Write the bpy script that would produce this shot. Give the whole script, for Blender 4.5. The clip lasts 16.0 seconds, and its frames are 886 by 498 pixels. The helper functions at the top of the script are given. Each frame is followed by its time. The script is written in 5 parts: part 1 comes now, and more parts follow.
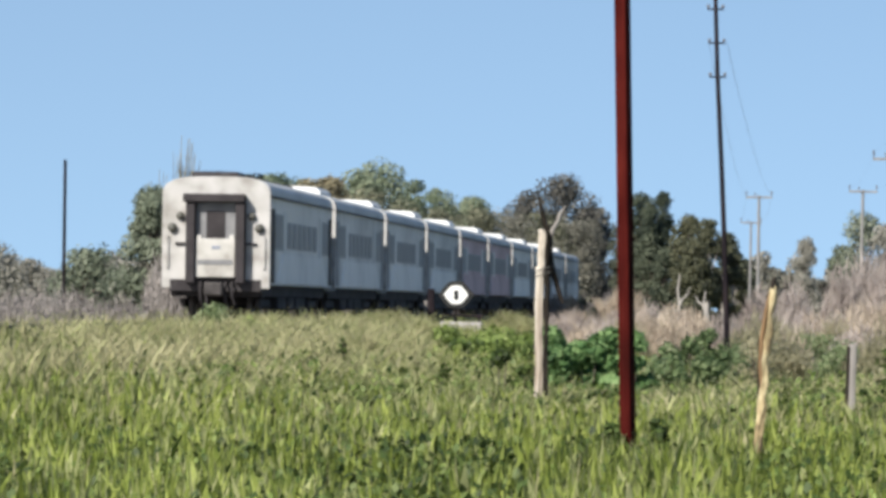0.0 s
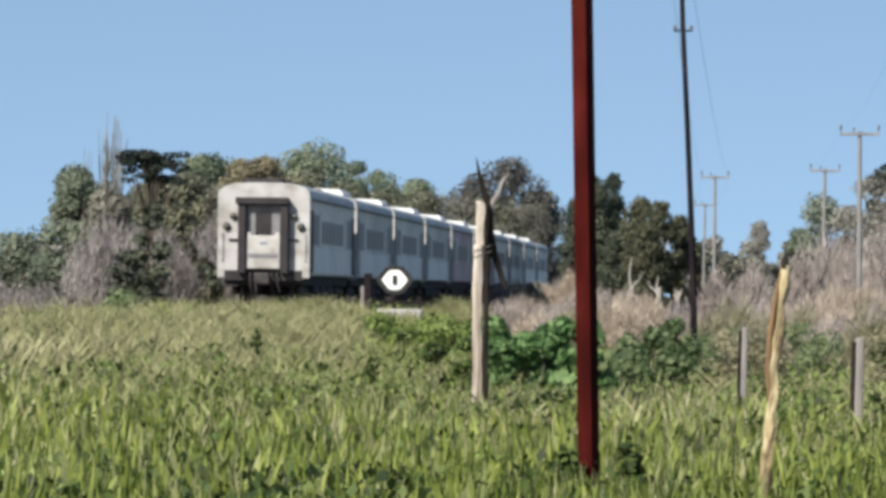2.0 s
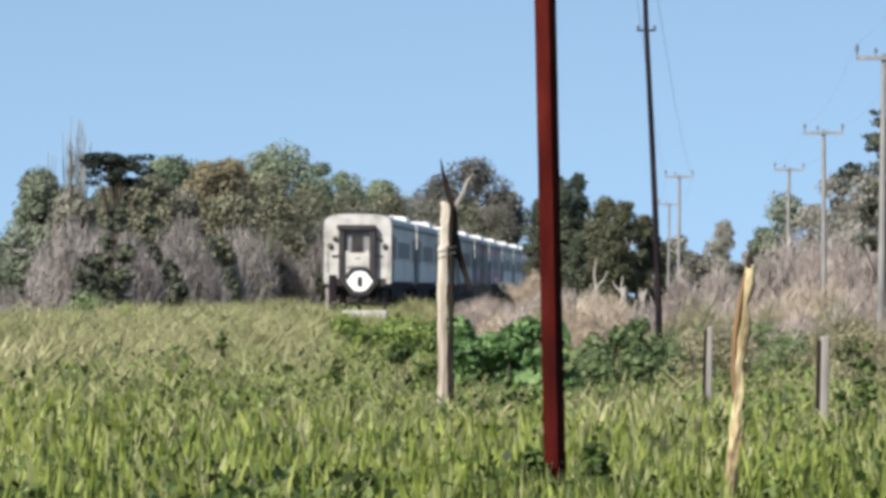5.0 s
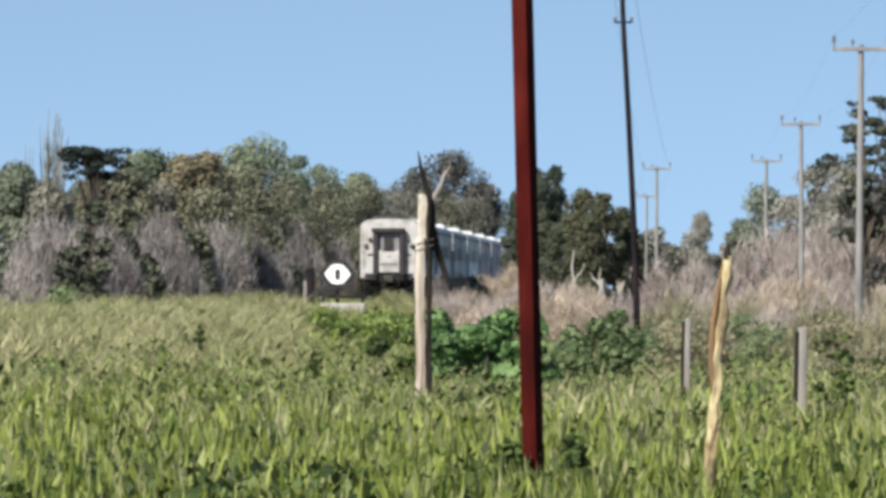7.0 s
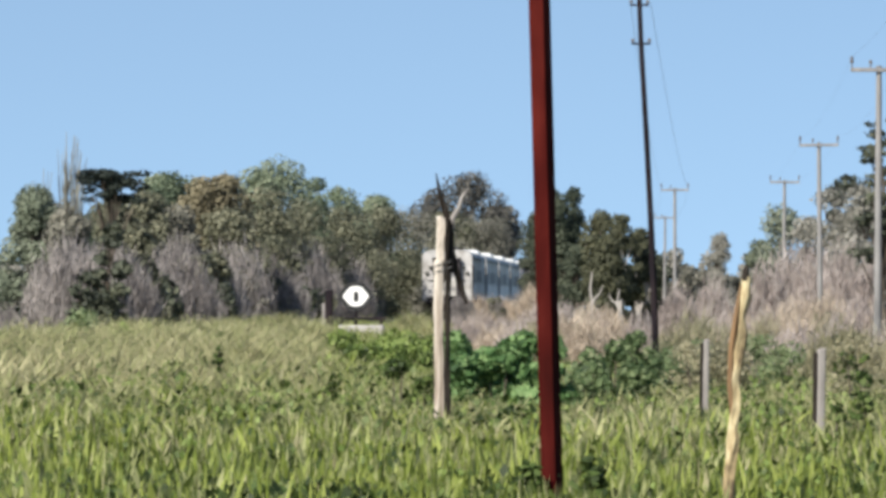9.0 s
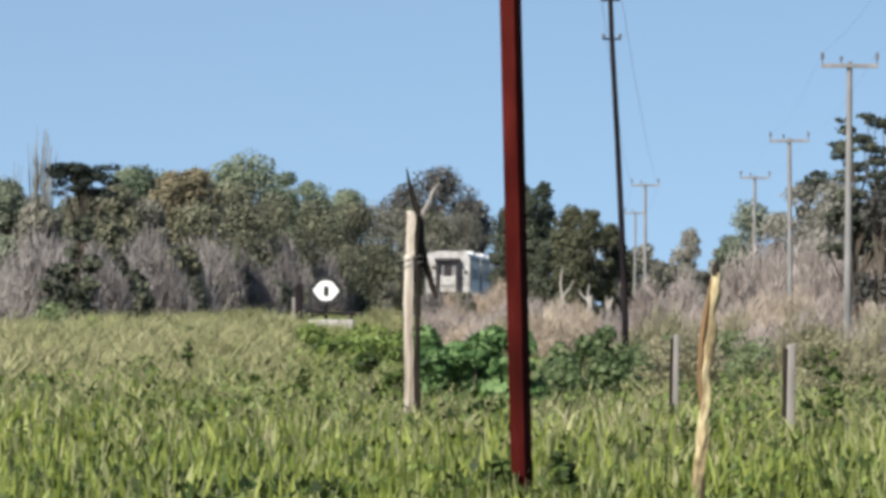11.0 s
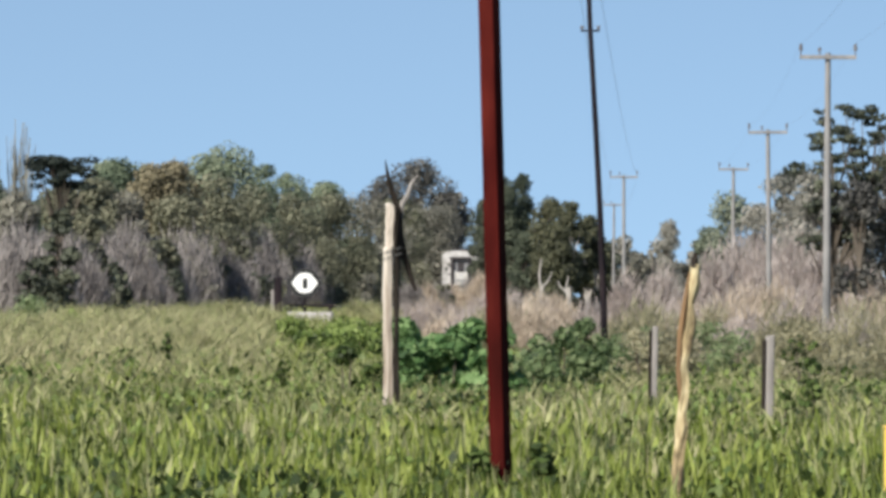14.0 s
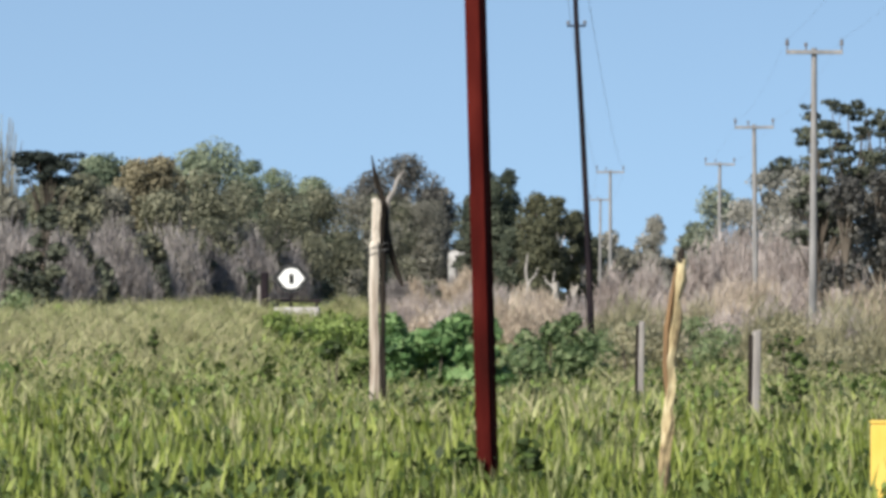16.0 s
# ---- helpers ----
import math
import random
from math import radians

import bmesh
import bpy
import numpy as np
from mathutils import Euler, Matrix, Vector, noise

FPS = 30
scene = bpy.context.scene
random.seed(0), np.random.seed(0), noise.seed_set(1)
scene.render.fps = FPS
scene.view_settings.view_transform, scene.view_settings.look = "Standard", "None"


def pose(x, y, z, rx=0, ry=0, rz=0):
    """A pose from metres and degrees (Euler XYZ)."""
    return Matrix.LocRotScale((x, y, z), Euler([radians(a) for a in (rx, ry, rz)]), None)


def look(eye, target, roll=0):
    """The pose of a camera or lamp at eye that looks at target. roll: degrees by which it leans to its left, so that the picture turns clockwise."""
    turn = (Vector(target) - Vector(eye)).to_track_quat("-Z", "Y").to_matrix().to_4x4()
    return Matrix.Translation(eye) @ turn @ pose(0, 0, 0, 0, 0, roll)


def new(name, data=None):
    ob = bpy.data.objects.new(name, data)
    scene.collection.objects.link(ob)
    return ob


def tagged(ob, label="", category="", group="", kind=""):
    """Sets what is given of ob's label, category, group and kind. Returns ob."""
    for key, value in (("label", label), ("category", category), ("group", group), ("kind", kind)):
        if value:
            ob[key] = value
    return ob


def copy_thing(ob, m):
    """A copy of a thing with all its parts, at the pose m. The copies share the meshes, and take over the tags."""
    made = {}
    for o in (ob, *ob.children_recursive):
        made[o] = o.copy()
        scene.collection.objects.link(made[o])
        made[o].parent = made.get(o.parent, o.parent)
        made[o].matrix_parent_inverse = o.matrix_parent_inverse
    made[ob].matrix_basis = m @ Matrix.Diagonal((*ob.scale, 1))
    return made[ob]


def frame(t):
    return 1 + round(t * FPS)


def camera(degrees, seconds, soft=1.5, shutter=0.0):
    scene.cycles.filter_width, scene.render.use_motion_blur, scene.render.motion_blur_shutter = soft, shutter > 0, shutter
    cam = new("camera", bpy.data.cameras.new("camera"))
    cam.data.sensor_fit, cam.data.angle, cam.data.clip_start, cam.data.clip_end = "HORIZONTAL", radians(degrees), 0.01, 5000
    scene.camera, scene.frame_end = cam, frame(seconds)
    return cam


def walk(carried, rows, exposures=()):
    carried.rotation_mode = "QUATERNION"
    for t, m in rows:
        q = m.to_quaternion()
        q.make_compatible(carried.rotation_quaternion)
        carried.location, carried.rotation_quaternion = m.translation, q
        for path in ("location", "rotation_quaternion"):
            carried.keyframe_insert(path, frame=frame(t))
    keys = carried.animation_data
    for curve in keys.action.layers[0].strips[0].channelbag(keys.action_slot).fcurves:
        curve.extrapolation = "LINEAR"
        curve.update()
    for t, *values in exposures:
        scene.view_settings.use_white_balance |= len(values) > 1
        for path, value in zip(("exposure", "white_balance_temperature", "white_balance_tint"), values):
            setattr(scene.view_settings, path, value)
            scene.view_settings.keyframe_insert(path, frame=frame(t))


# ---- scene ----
cam = camera(8.0, 16.0, 3.7)
PATH = [
    (0.0, pose(0.46, -14.00, 1.69, 90.5112, 0, 3.2237) @ pose(0, 0, 0, 0, 0, 0.709)),
    (0.5, pose(0.19, -6.00, 1.70, 90.4681, 0, 3.0298) @ pose(0, 0, 0, 0, 0, 0.631)),
    (1.0, pose(0.00, 0.00, 1.70, 90.4087, 0, 2.9016) @ pose(0, 0, 0, 0, 0, 0.600)),
    (1.5, pose(0.00, 0.00, 1.70, 90.3832, 0, 2.8013) @ pose(0, 0, 0, 0, 0, 0.650)),
    (2.0, pose(0.00, 0.00, 1.70, 90.3872, 0, 2.7529) @ pose(0, 0, 0, 0, 0, 0.601)),
    (2.5, pose(0.00, 0.00, 1.70, 90.3674, 0, 2.6904) @ pose(0, 0, 0, 0, 0, 0.592)),
    (3.0, pose(0.00, 0.00, 1.70, 90.3844, 0, 2.6446) @ pose(0, 0, 0, 0, 0, 0.563)),
    (3.5, pose(0.00, 0.00, 1.70, 90.4055, 0, 2.5695) @ pose(0, 0, 0, 0, 0, 0.486)),
    (6.0, pose(0.00, 0.00, 1.70, 90.3823, 0, 2.3878) @ pose(0, 0, 0, 0, 0, 0.172)),
    (6.5, pose(0.00, 0.00, 1.70, 90.3628, 0, 2.2806) @ pose(0, 0, 0, 0, 0, 0.185)),
    (7.0, pose(0.00, 0.00, 1.70, 90.3317, 0, 2.2314) @ pose(0, 0, 0, 0, 0, 0.068)),
    (7.5, pose(0.00, 0.00, 1.70, 90.3853, 0, 2.2821) @ pose(0, 0, 0, 0, 0, 0.041)),
    (8.0, pose(0.00, 0.00, 1.70, 90.5157, 0, 2.3726) @ pose(0, 0, 0, 0, 0, 0.023)),
    (8.5, pose(0.00, 0.00, 1.70, 90.5343, 0, 2.4223) @ pose(0, 0, 0, 0, 0, -0.066)),
    (9.0, pose(0.00, 0.00, 1.70, 90.5294, 0, 2.3969) @ pose(0, 0, 0, 0, 0, -0.073)),
    (11.3, pose(0.00, 0.00, 1.70, 90.4594, 0, 2.0913) @ pose(0, 0, 0, 0, 0, 0.064)),
    (11.5, pose(0.00, 0.00, 1.70, 90.3844, 0, 2.0537) @ pose(0, 0, 0, 0, 0, -0.011)),
    (12.0, pose(0.00, 0.00, 1.70, 90.3022, 0, 1.9957) @ pose(0, 0, 0, 0, 0, -0.029)),
    (12.5, pose(0.00, 0.00, 1.70, 90.2700, 0, 2.0300) @ pose(0, 0, 0, 0, 0, -0.054)),
    (13.0, pose(0.00, 0.00, 1.70, 90.2985, 0, 2.0264) @ pose(0, 0, 0, 0, 0, -0.024)),
    (13.5, pose(0.00, 0.00, 1.70, 90.3783, 0, 1.9732) @ pose(0, 0, 0, 0, 0, -0.071)),
    (14.0, pose(0.00, 0.00, 1.70, 90.4101, 0, 1.9359) @ pose(0, 0, 0, 0, 0, -0.020)),
    (14.5, pose(0.00, 0.00, 1.70, 90.4240, 0, 2.1104) @ pose(0, 0, 0, 0, 0, -0.062)),
    (15.0, pose(0.00, 0.00, 1.70, 90.4628, 0, 2.1030) @ pose(0, 0, 0, 0, 0, -0.066)),
    (15.5, pose(0.00, 0.00, 1.70, 90.4248, 0, 1.9902) @ pose(0, 0, 0, 0, 0, -0.002)),
    (16.0, pose(0.00, 0.00, 1.70, 90.3668, 0, 1.8133) @ pose(0, 0, 0, 0, 0, -0.066)),
]
# exposure as the clip drifts: seconds, stops
EXPOSURES = [(0, 0.82), (0.5, 0.80), (1, 0.74), (1.5, 0.67), (2, 0.66), (2.5, 0.68), (3, 0.76), (3.5, 0.83), (6, 0.79), (6.5, 0.77), (7, 0.78), (8, 0.77), (9, 0.83),
             (11.5, 0.71), (12.5, 0.72), (13.5, 0.69), (14, 0.74), (14.5, 0.79), (15, 0.76), (15.5, 0.75), (16, 0.78)]
walk(cam, PATH, EXPOSURES)

# ---- world and sun ----
SUN_FROM = Vector((-0.50, -0.72, 0.68))
world = bpy.data.worlds.new("sky")
scene.world = world
world.use_nodes = True
wn, wl = world.node_tree.nodes, world.node_tree.links
sky = wn.new("ShaderNodeTexSky")
sky.sky_type, sky.sun_disc = "NISHITA", False
sky.sun_elevation = math.atan2(SUN_FROM.z, math.hypot(SUN_FROM.x, SUN_FROM.y))
sky.sun_rotation = math.atan2(SUN_FROM.x, SUN_FROM.y)
sky.air_density, sky.dust_density, sky.ozone_density = 1.0, 1.0, 2.0
where = wn.new("ShaderNodeTexCoord")
lift = wn.new("ShaderNodeMapping")
lift.inputs["Location"].default_value = (0, 0, 0.24)
lift.inputs["Scale"].default_value = (1, 1, 1.5)
wl.new(where.outputs["Generated"], lift.inputs[0])
wl.new(lift.outputs[0], sky.inputs[0])
tint = wn.new("ShaderNodeMix")
tint.data_type, tint.blend_type = "RGBA", "MULTIPLY"
tint.inputs[0].default_value = 1.0
tint.inputs[7].default_value = (1.04, 1.03, 0.95, 1)
wl.new(sky.outputs[0], tint.inputs[6])
wl.new(tint.outputs[2], wn["Background"].inputs[0])
wn["Background"].inputs[1].default_value = 0.108
sun = new("sun", bpy.data.lights.new("sun", "SUN"))
sun.data.energy, sun.data.angle, sun.data.color = 4.4, radians(0.5), (1.0, 0.95, 0.86)
sun.matrix_world = look(SUN_FROM * 100, (0, 0, 0))


# ---- materials ----
def surface(name, colors, scale=3.0, rough=0.8, bump=0.0, metal=0.0, stretch=(1, 1, 1), vary=0.0, leaf=0.0, coarse=0.2, spec=0.3):
    """Colours spread by fine and coarse noise; vary: from piece to piece; leaf: the share of light let through."""
    m = bpy.data.materials.new(name)
    m.use_nodes = True
    nodes, links = m.node_tree.nodes, m.node_tree.links
    shader = nodes["Principled BSDF"]
    shader.inputs["Roughness"].default_value = rough
    shader.inputs["Metallic"].default_value = metal
    shader.inputs["Specular IOR Level"].default_value = spec
    geo = nodes.new("ShaderNodeNewGeometry")
    tc = nodes.new("ShaderNodeTexCoord")
    mp = nodes.new("ShaderNodeMapping")
    mp.inputs["Scale"].default_value = stretch
    links.new(tc.outputs["Object"], mp.inputs[0])
    fine, wide = nodes.new("ShaderNodeTexNoise"), nodes.new("ShaderNodeTexNoise")
    fine.inputs["Scale"].default_value, fine.inputs["Detail"].default_value = scale, 4
    wide.inputs["Scale"].default_value, wide.inputs["Detail"].default_value = scale * coarse, 2
    links.new(mp.outputs[0], fine.inputs["Vector"])
    links.new(mp.outputs[0], wide.inputs["Vector"])
    mixed = nodes.new("ShaderNodeMath")
    mixed.operation = "ADD"
    links.new(fine.outputs[0], mixed.inputs[0])
    links.new(wide.outputs[0], mixed.inputs[1])
    total = nodes.new("ShaderNodeMath")
    total.operation = "MULTIPLY_ADD"
    links.new(mixed.outputs[0], total.inputs[0])
    total.inputs[1].default_value, total.inputs[2].default_value = 0.5, 0.0
    last = total
    if vary:
        info = nodes.new("ShaderNodeObjectInfo")
        both = nodes.new("ShaderNodeMath")
        both.operation = "ADD"
        links.new(geo.outputs["Random Per Island"], both.inputs[0])
        links.new(info.outputs["Random"], both.inputs[1])
        wrap = nodes.new("ShaderNodeMath")
        wrap.operation = "FRACT"
        links.new(both.outputs[0], wrap.inputs[0])
        shift = nodes.new("ShaderNodeMath")
        shift.operation = "MULTIPLY_ADD"
        links.new(wrap.outputs[0], shift.inputs[0])
        shift.inputs[1].default_value = vary
        links.new(total.outputs[0], shift.inputs[2])
        low = nodes.new("ShaderNodeMath")
        low.operation = "SUBTRACT"
        links.new(shift.outputs[0], low.inputs[0])
        low.inputs[1].default_value = vary / 2
        last = low
    ramp = nodes.new("ShaderNodeValToRGB")
    els = ramp.color_ramp.elements
    n = len(colors)
    for i in range(n - 2):
        els.new(0.5)
    for i, c in enumerate(colors):
        els[i].position = 0.36 + 0.28 * i / max(1, n - 1)
        els[i].color = (*c, 1)
    links.new(last.outputs[0], ramp.inputs[0])
    links.new(ramp.outputs[0], shader.inputs["Base Color"])
    if bump:
        b = nodes.new("ShaderNodeBump")
        b.inputs["Strength"].default_value, b.inputs["Distance"].default_value = 0.6, bump
        links.new(fine.outputs[0], b.inputs["Height"])
        links.new(b.outputs[0], shader.inputs["Normal"])
    if leaf:
        glow = nodes.new("ShaderNodeBsdfTranslucent")
        links.new(ramp.outputs[0], glow.inputs[0])
        mix = nodes.new("ShaderNodeMixShader")
        mix.inputs[0].default_value = leaf
        links.new(shader.outputs[0], mix.inputs[1])
        links.new(glow.outputs[0], mix.inputs[2])
        links.new(mix.outputs[0], nodes["Material Output"].inputs[0])
    return m


SOIL = surface("soil", [(0.03, 0.034, 0.012), (0.06, 0.068, 0.024), (0.11, 0.105, 0.05)], 1.5, 0.95, 0.03)
GRAVEL = surface("gravel", [(0.20, 0.18, 0.16), (0.32, 0.29, 0.26)], 9, 0.95, 0.05)
GRASS = surface("green_grass", [(0.032, 0.048, 0.007), (0.170, 0.216, 0.037), (0.345, 0.392, 0.100)], 2.6, 0.55, vary=0.22, leaf=0.35, coarse=0.18)
GRASS_LIGHT = surface("pale_green_grass", [(0.124, 0.138, 0.056), (0.280, 0.298, 0.128), (0.41, 0.422, 0.20)], 3.0, 0.7, vary=0.22, leaf=0.35, coarse=0.18)
STRAW = surface("dry_grass", [(0.215, 0.20, 0.105), (0.365, 0.34, 0.188), (0.47, 0.44, 0.265)], 2.5, 0.8, vary=0.22, leaf=0.3)
THISTLE = surface("dead_stems", [(0.28, 0.226, 0.178), (0.45, 0.368, 0.288), (0.575, 0.485, 0.385)], 1.2, 0.9, vary=0.35, leaf=0.25)
BROAD = surface("broad_leaves", [(0.035, 0.078, 0.026), (0.105, 0.20, 0.070), (0.24, 0.36, 0.15)], 2.0, 0.6, vary=0.3, leaf=0.4, spec=0.2)
WEED = surface("weed_leaves", [(0.020, 0.034, 0.008), (0.052, 0.084, 0.018), (0.115, 0.155, 0.042)], 2.0, 0.6, vary=0.35, leaf=0.2)
WEED_FIELD = surface("field_weed_leaves", [(0.05, 0.08, 0.018), (0.135, 0.195, 0.042), (0.26, 0.33, 0.10)], 2.0, 0.5, vary=0.3, leaf=0.3)
SHRUB_DULL = surface("dull_shrub_leaves", [(0.075, 0.118, 0.048), (0.18, 0.245, 0.11), (0.31, 0.365, 0.20)], 2.0, 0.7, vary=0.3, leaf=0.5)
KHAKI = surface("khaki_weed_leaves", [(0.19, 0.18, 0.105), (0.33, 0.31, 0.19), (0.45, 0.415, 0.28)], 1.2, 0.8, vary=0.3, leaf=0.5)
# aerial haze is mixed into this green for the far trees
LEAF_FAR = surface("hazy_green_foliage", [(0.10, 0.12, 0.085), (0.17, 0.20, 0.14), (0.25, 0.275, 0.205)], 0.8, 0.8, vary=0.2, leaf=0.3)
# the belt's green, olive and grey-green are lightened and greyed to imitate haze
LEAF_GREEN = surface("green_foliage", [(0.052, 0.074, 0.048), (0.135, 0.172, 0.108), (0.25, 0.285, 0.19)], 0.7, 0.7, vary=0.2, leaf=0.25)
LEAF_OLIVE = surface("olive_foliage", [(0.050, 0.054, 0.036), (0.138, 0.142, 0.092), (0.262, 0.256, 0.175)], 0.7, 0.7, vary=0.2, leaf=0.25)
LEAF_OCHRE = surface("ochre_foliage", [(0.11, 0.098, 0.062), (0.215, 0.19, 0.118), (0.31, 0.275, 0.18)], 1.0, 0.7, vary=0.25, leaf=0.3)
LEAF_DARK = surface("dark_foliage", [(0.035, 0.042, 0.032), (0.068, 0.078, 0.054), (0.12, 0.13, 0.085)], 1.0, 0.7, vary=0.25, leaf=0.25)
LEAF_PINE = surface("blackish_needles", [(0.012, 0.017, 0.016), (0.026, 0.034, 0.028), (0.05, 0.06, 0.045)], 1.0, 0.7, vary=0.25, leaf=0.15, spec=0.15)
CONIFER = surface("conifer_needles", [(0.024, 0.033, 0.025), (0.052, 0.066, 0.046), (0.10, 0.115, 0.078)], 0.8, 0.7, vary=0.25, leaf=0.2, spec=0.15)
# far dark foliage, its darks lifted in colour to imitate haze
LEAF_DUSK = surface("dusky_far_foliage", [(0.055, 0.055, 0.052), (0.105, 0.102, 0.092), (0.18, 0.172, 0.148)], 0.5, 0.8, vary=0.2, leaf=0.2)
LEAF_GUM = surface("dull_gum_foliage", [(0.035, 0.040, 0.026), (0.075, 0.080, 0.046), (0.13, 0.13, 0.075)], 1.0, 0.7, vary=0.25, leaf=0.25)
LEAF_GREY = surface("grey_green_foliage", [(0.07, 0.07, 0.056), (0.18, 0.175, 0.14), (0.31, 0.295, 0.24)], 0.7, 0.7, vary=0.2, leaf=0.25)
# pale grey with haze painted into the leaf colour
LEAF_HAZE = surface("haze_paled_foliage", [(0.21, 0.205, 0.175), (0.30, 0.29, 0.25), (0.38, 0.365, 0.32)], 1.0, 0.8, vary=0.25, leaf=0.35)
TWIG = surface("grey_twigs", [(0.155, 0.138, 0.132), (0.26, 0.235, 0.224), (0.36, 0.328, 0.312)], 1.0, 0.9, vary=0.3, leaf=0.25)
TWIG_PALE = surface("pale_twigs", [(0.27, 0.225, 0.208), (0.39, 0.335, 0.31), (0.50, 0.44, 0.41)], 1.0, 0.9, vary=0.3, leaf=0.2)
BARK = surface("bark", [(0.05, 0.04, 0.03), (0.12, 0.10, 0.08)], 4, 0.9, 0.02, stretch=(1, 1, 0.25))
BARK_PALE = surface("pale_bark", [(0.22, 0.20, 0.18), (0.46, 0.43, 0.40)], 3, 0.85, 0.01, stretch=(1, 1, 0.3))
RED_STEEL = surface("dark_red_steel", [(0.020, 0.0028, 0.0022), (0.043, 0.0048, 0.0038), (0.080, 0.011, 0.008)], 6, 0.85, 0.002, stretch=(1, 1, 0.3), spec=0.05)
DARK_STEEL = surface("dark_weathered_steel", [(0.008, 0.007, 0.008), (0.015, 0.012, 0.015), (0.03, 0.022, 0.024)], 6, 0.85, 0.002, stretch=(1, 1, 0.2), spec=0.05)
CUT_WOOD = surface("pale_cut_wood", [(0.24, 0.19, 0.15), (0.51, 0.455, 0.385), (0.64, 0.59, 0.52)], 16, 0.8, 0.006, stretch=(1, 1, 0.08))
DARK_WOOD = surface("dark_bark_wood", [(0.012, 0.010, 0.008), (0.04, 0.032, 0.027)], 14, 0.9, 0.006, stretch=(1, 1, 0.15), spec=0.1)
PEELED = surface("peeled_yellow_wood", [(0.10, 0.07, 0.042), (0.31, 0.24, 0.13), (0.45, 0.375, 0.22), (0.55, 0.475, 0.31)], 13, 0.8, 0.006, stretch=(1, 1, 0.7))
SHOOT = surface("brown_shoot_bark", [(0.12, 0.07, 0.035), (0.26, 0.16, 0.08)], 10, 0.85, 0.004, stretch=(1, 1, 0.4))
GREY_WOOD = surface("grey_weathered_wood", [(0.13, 0.118, 0.11), (0.28, 0.258, 0.24), (0.38, 0.355, 0.33)], 14, 0.9, 0.004, stretch=(1, 1, 0.12))
CONCRETE = surface("pale_concrete", [(0.24, 0.23, 0.22), (0.36, 0.34, 0.32), (0.46, 0.44, 0.41)], 3, 0.85, 0.003, stretch=(1, 1, 0.3))
POLE_GREY = surface("weathered_pole_grey", [(0.13, 0.13, 0.13), (0.215, 0.21, 0.207), (0.32, 0.31, 0.30)], 3, 0.9, 0.003, stretch=(1, 1, 0.3), spec=0.1)
CERAMIC = surface("insulator_glaze", [(0.10, 0.09, 0.09), (0.16, 0.15, 0.14)], 6, 0.3)
WIRE = surface("wire_metal", [(0.10, 0.10, 0.10), (0.16, 0.16, 0.16)], 6, 0.5, metal=0.6)
YELLOW = surface("yellow_paint", [(0.64, 0.42, 0.07), (0.80, 0.58, 0.15)], 5, 0.5, 0.001)
SIGN_WHITE = surface("sign_white", [(0.74, 0.74, 0.72), (0.82, 0.82, 0.80)], 3, 0.4)
SIGN_BLACK = surface("sign_black", [(0.015, 0.015, 0.015), (0.03, 0.03, 0.03)], 3, 0.5)
IVORY = surface("ivory_train_paint", [(0.27, 0.255, 0.235), (0.405, 0.392, 0.378), (0.475, 0.462, 0.45)], 1.8, 0.6, 0.001, coarse=0.5)
GATE_PAINT = surface("soiled_pale_paint", [(0.24, 0.225, 0.20), (0.40, 0.385, 0.36), (0.50, 0.485, 0.46)], 2.4, 0.6, 0.001, coarse=0.4)
GREY_BODY = surface("grey_train_paint", [(0.56, 0.54, 0.515), (0.71, 0.685, 0.65), (0.80, 0.77, 0.73)], 0.9, 0.8, 0.001, vary=0.2, spec=0.05)
GREY_LOW = surface("light_grey_panel", [(0.58, 0.57, 0.55), (0.74, 0.725, 0.695), (0.82, 0.80, 0.765)], 0.9, 0.8, 0.001, vary=0.2, spec=0.05)
PANEL = surface("pale_side_panel", [(0.68, 0.665, 0.64), (0.80, 0.78, 0.75), (0.86, 0.84, 0.81)], 0.9, 0.7, 0.001, spec=0.05)
MAROON_BODY = surface("faded_maroon_paint", [(0.42, 0.31, 0.315), (0.56, 0.42, 0.425), (0.66, 0.51, 0.515)], 0.9, 0.8, 0.001, spec=0.05)
ROOF_PAINT = surface("pale_roof_paint", [(0.36, 0.37, 0.38), (0.50, 0.51, 0.51)], 1.0, 0.6, 0.001)
UNIT_WHITE = surface("white_unit_shell", [(0.60, 0.61, 0.61), (0.70, 0.70, 0.69)], 1.5, 0.5)
UNDER = surface("underframe_grime", [(0.016, 0.014, 0.016), (0.034, 0.030, 0.032), (0.06, 0.054, 0.054)], 3, 0.85, 0.01)
RUBBER = surface("dark_gangway", [(0.018, 0.015, 0.017), (0.042, 0.036, 0.039)], 3, 0.7, 0.003)
DOOR_GREY = surface("grey_door_paint", [(0.12, 0.12, 0.125), (0.18, 0.18, 0.187), (0.24, 0.24, 0.245)], 2, 0.5)
FRAME_GREY = surface("window_frame_grey", [(0.30, 0.295, 0.29), (0.38, 0.37, 0.36)], 2, 0.6)
LAMP_LENS = surface("dull_lamp_lens", [(0.045, 0.045, 0.04), (0.10, 0.098, 0.085)], 6, 0.3)
MARK_BLUE = surface("blue_grey_paint", [(0.20, 0.22, 0.27), (0.28, 0.30, 0.36)], 3, 0.6)
STEEL = surface("wheel_steel", [(0.04, 0.036, 0.036), (0.09, 0.082, 0.08)], 4, 0.6, metal=0.5)
PLASTER = surface("pale_plaster", [(0.42, 0.38, 0.36), (0.55, 0.50, 0.47)], 0.8, 0.9)
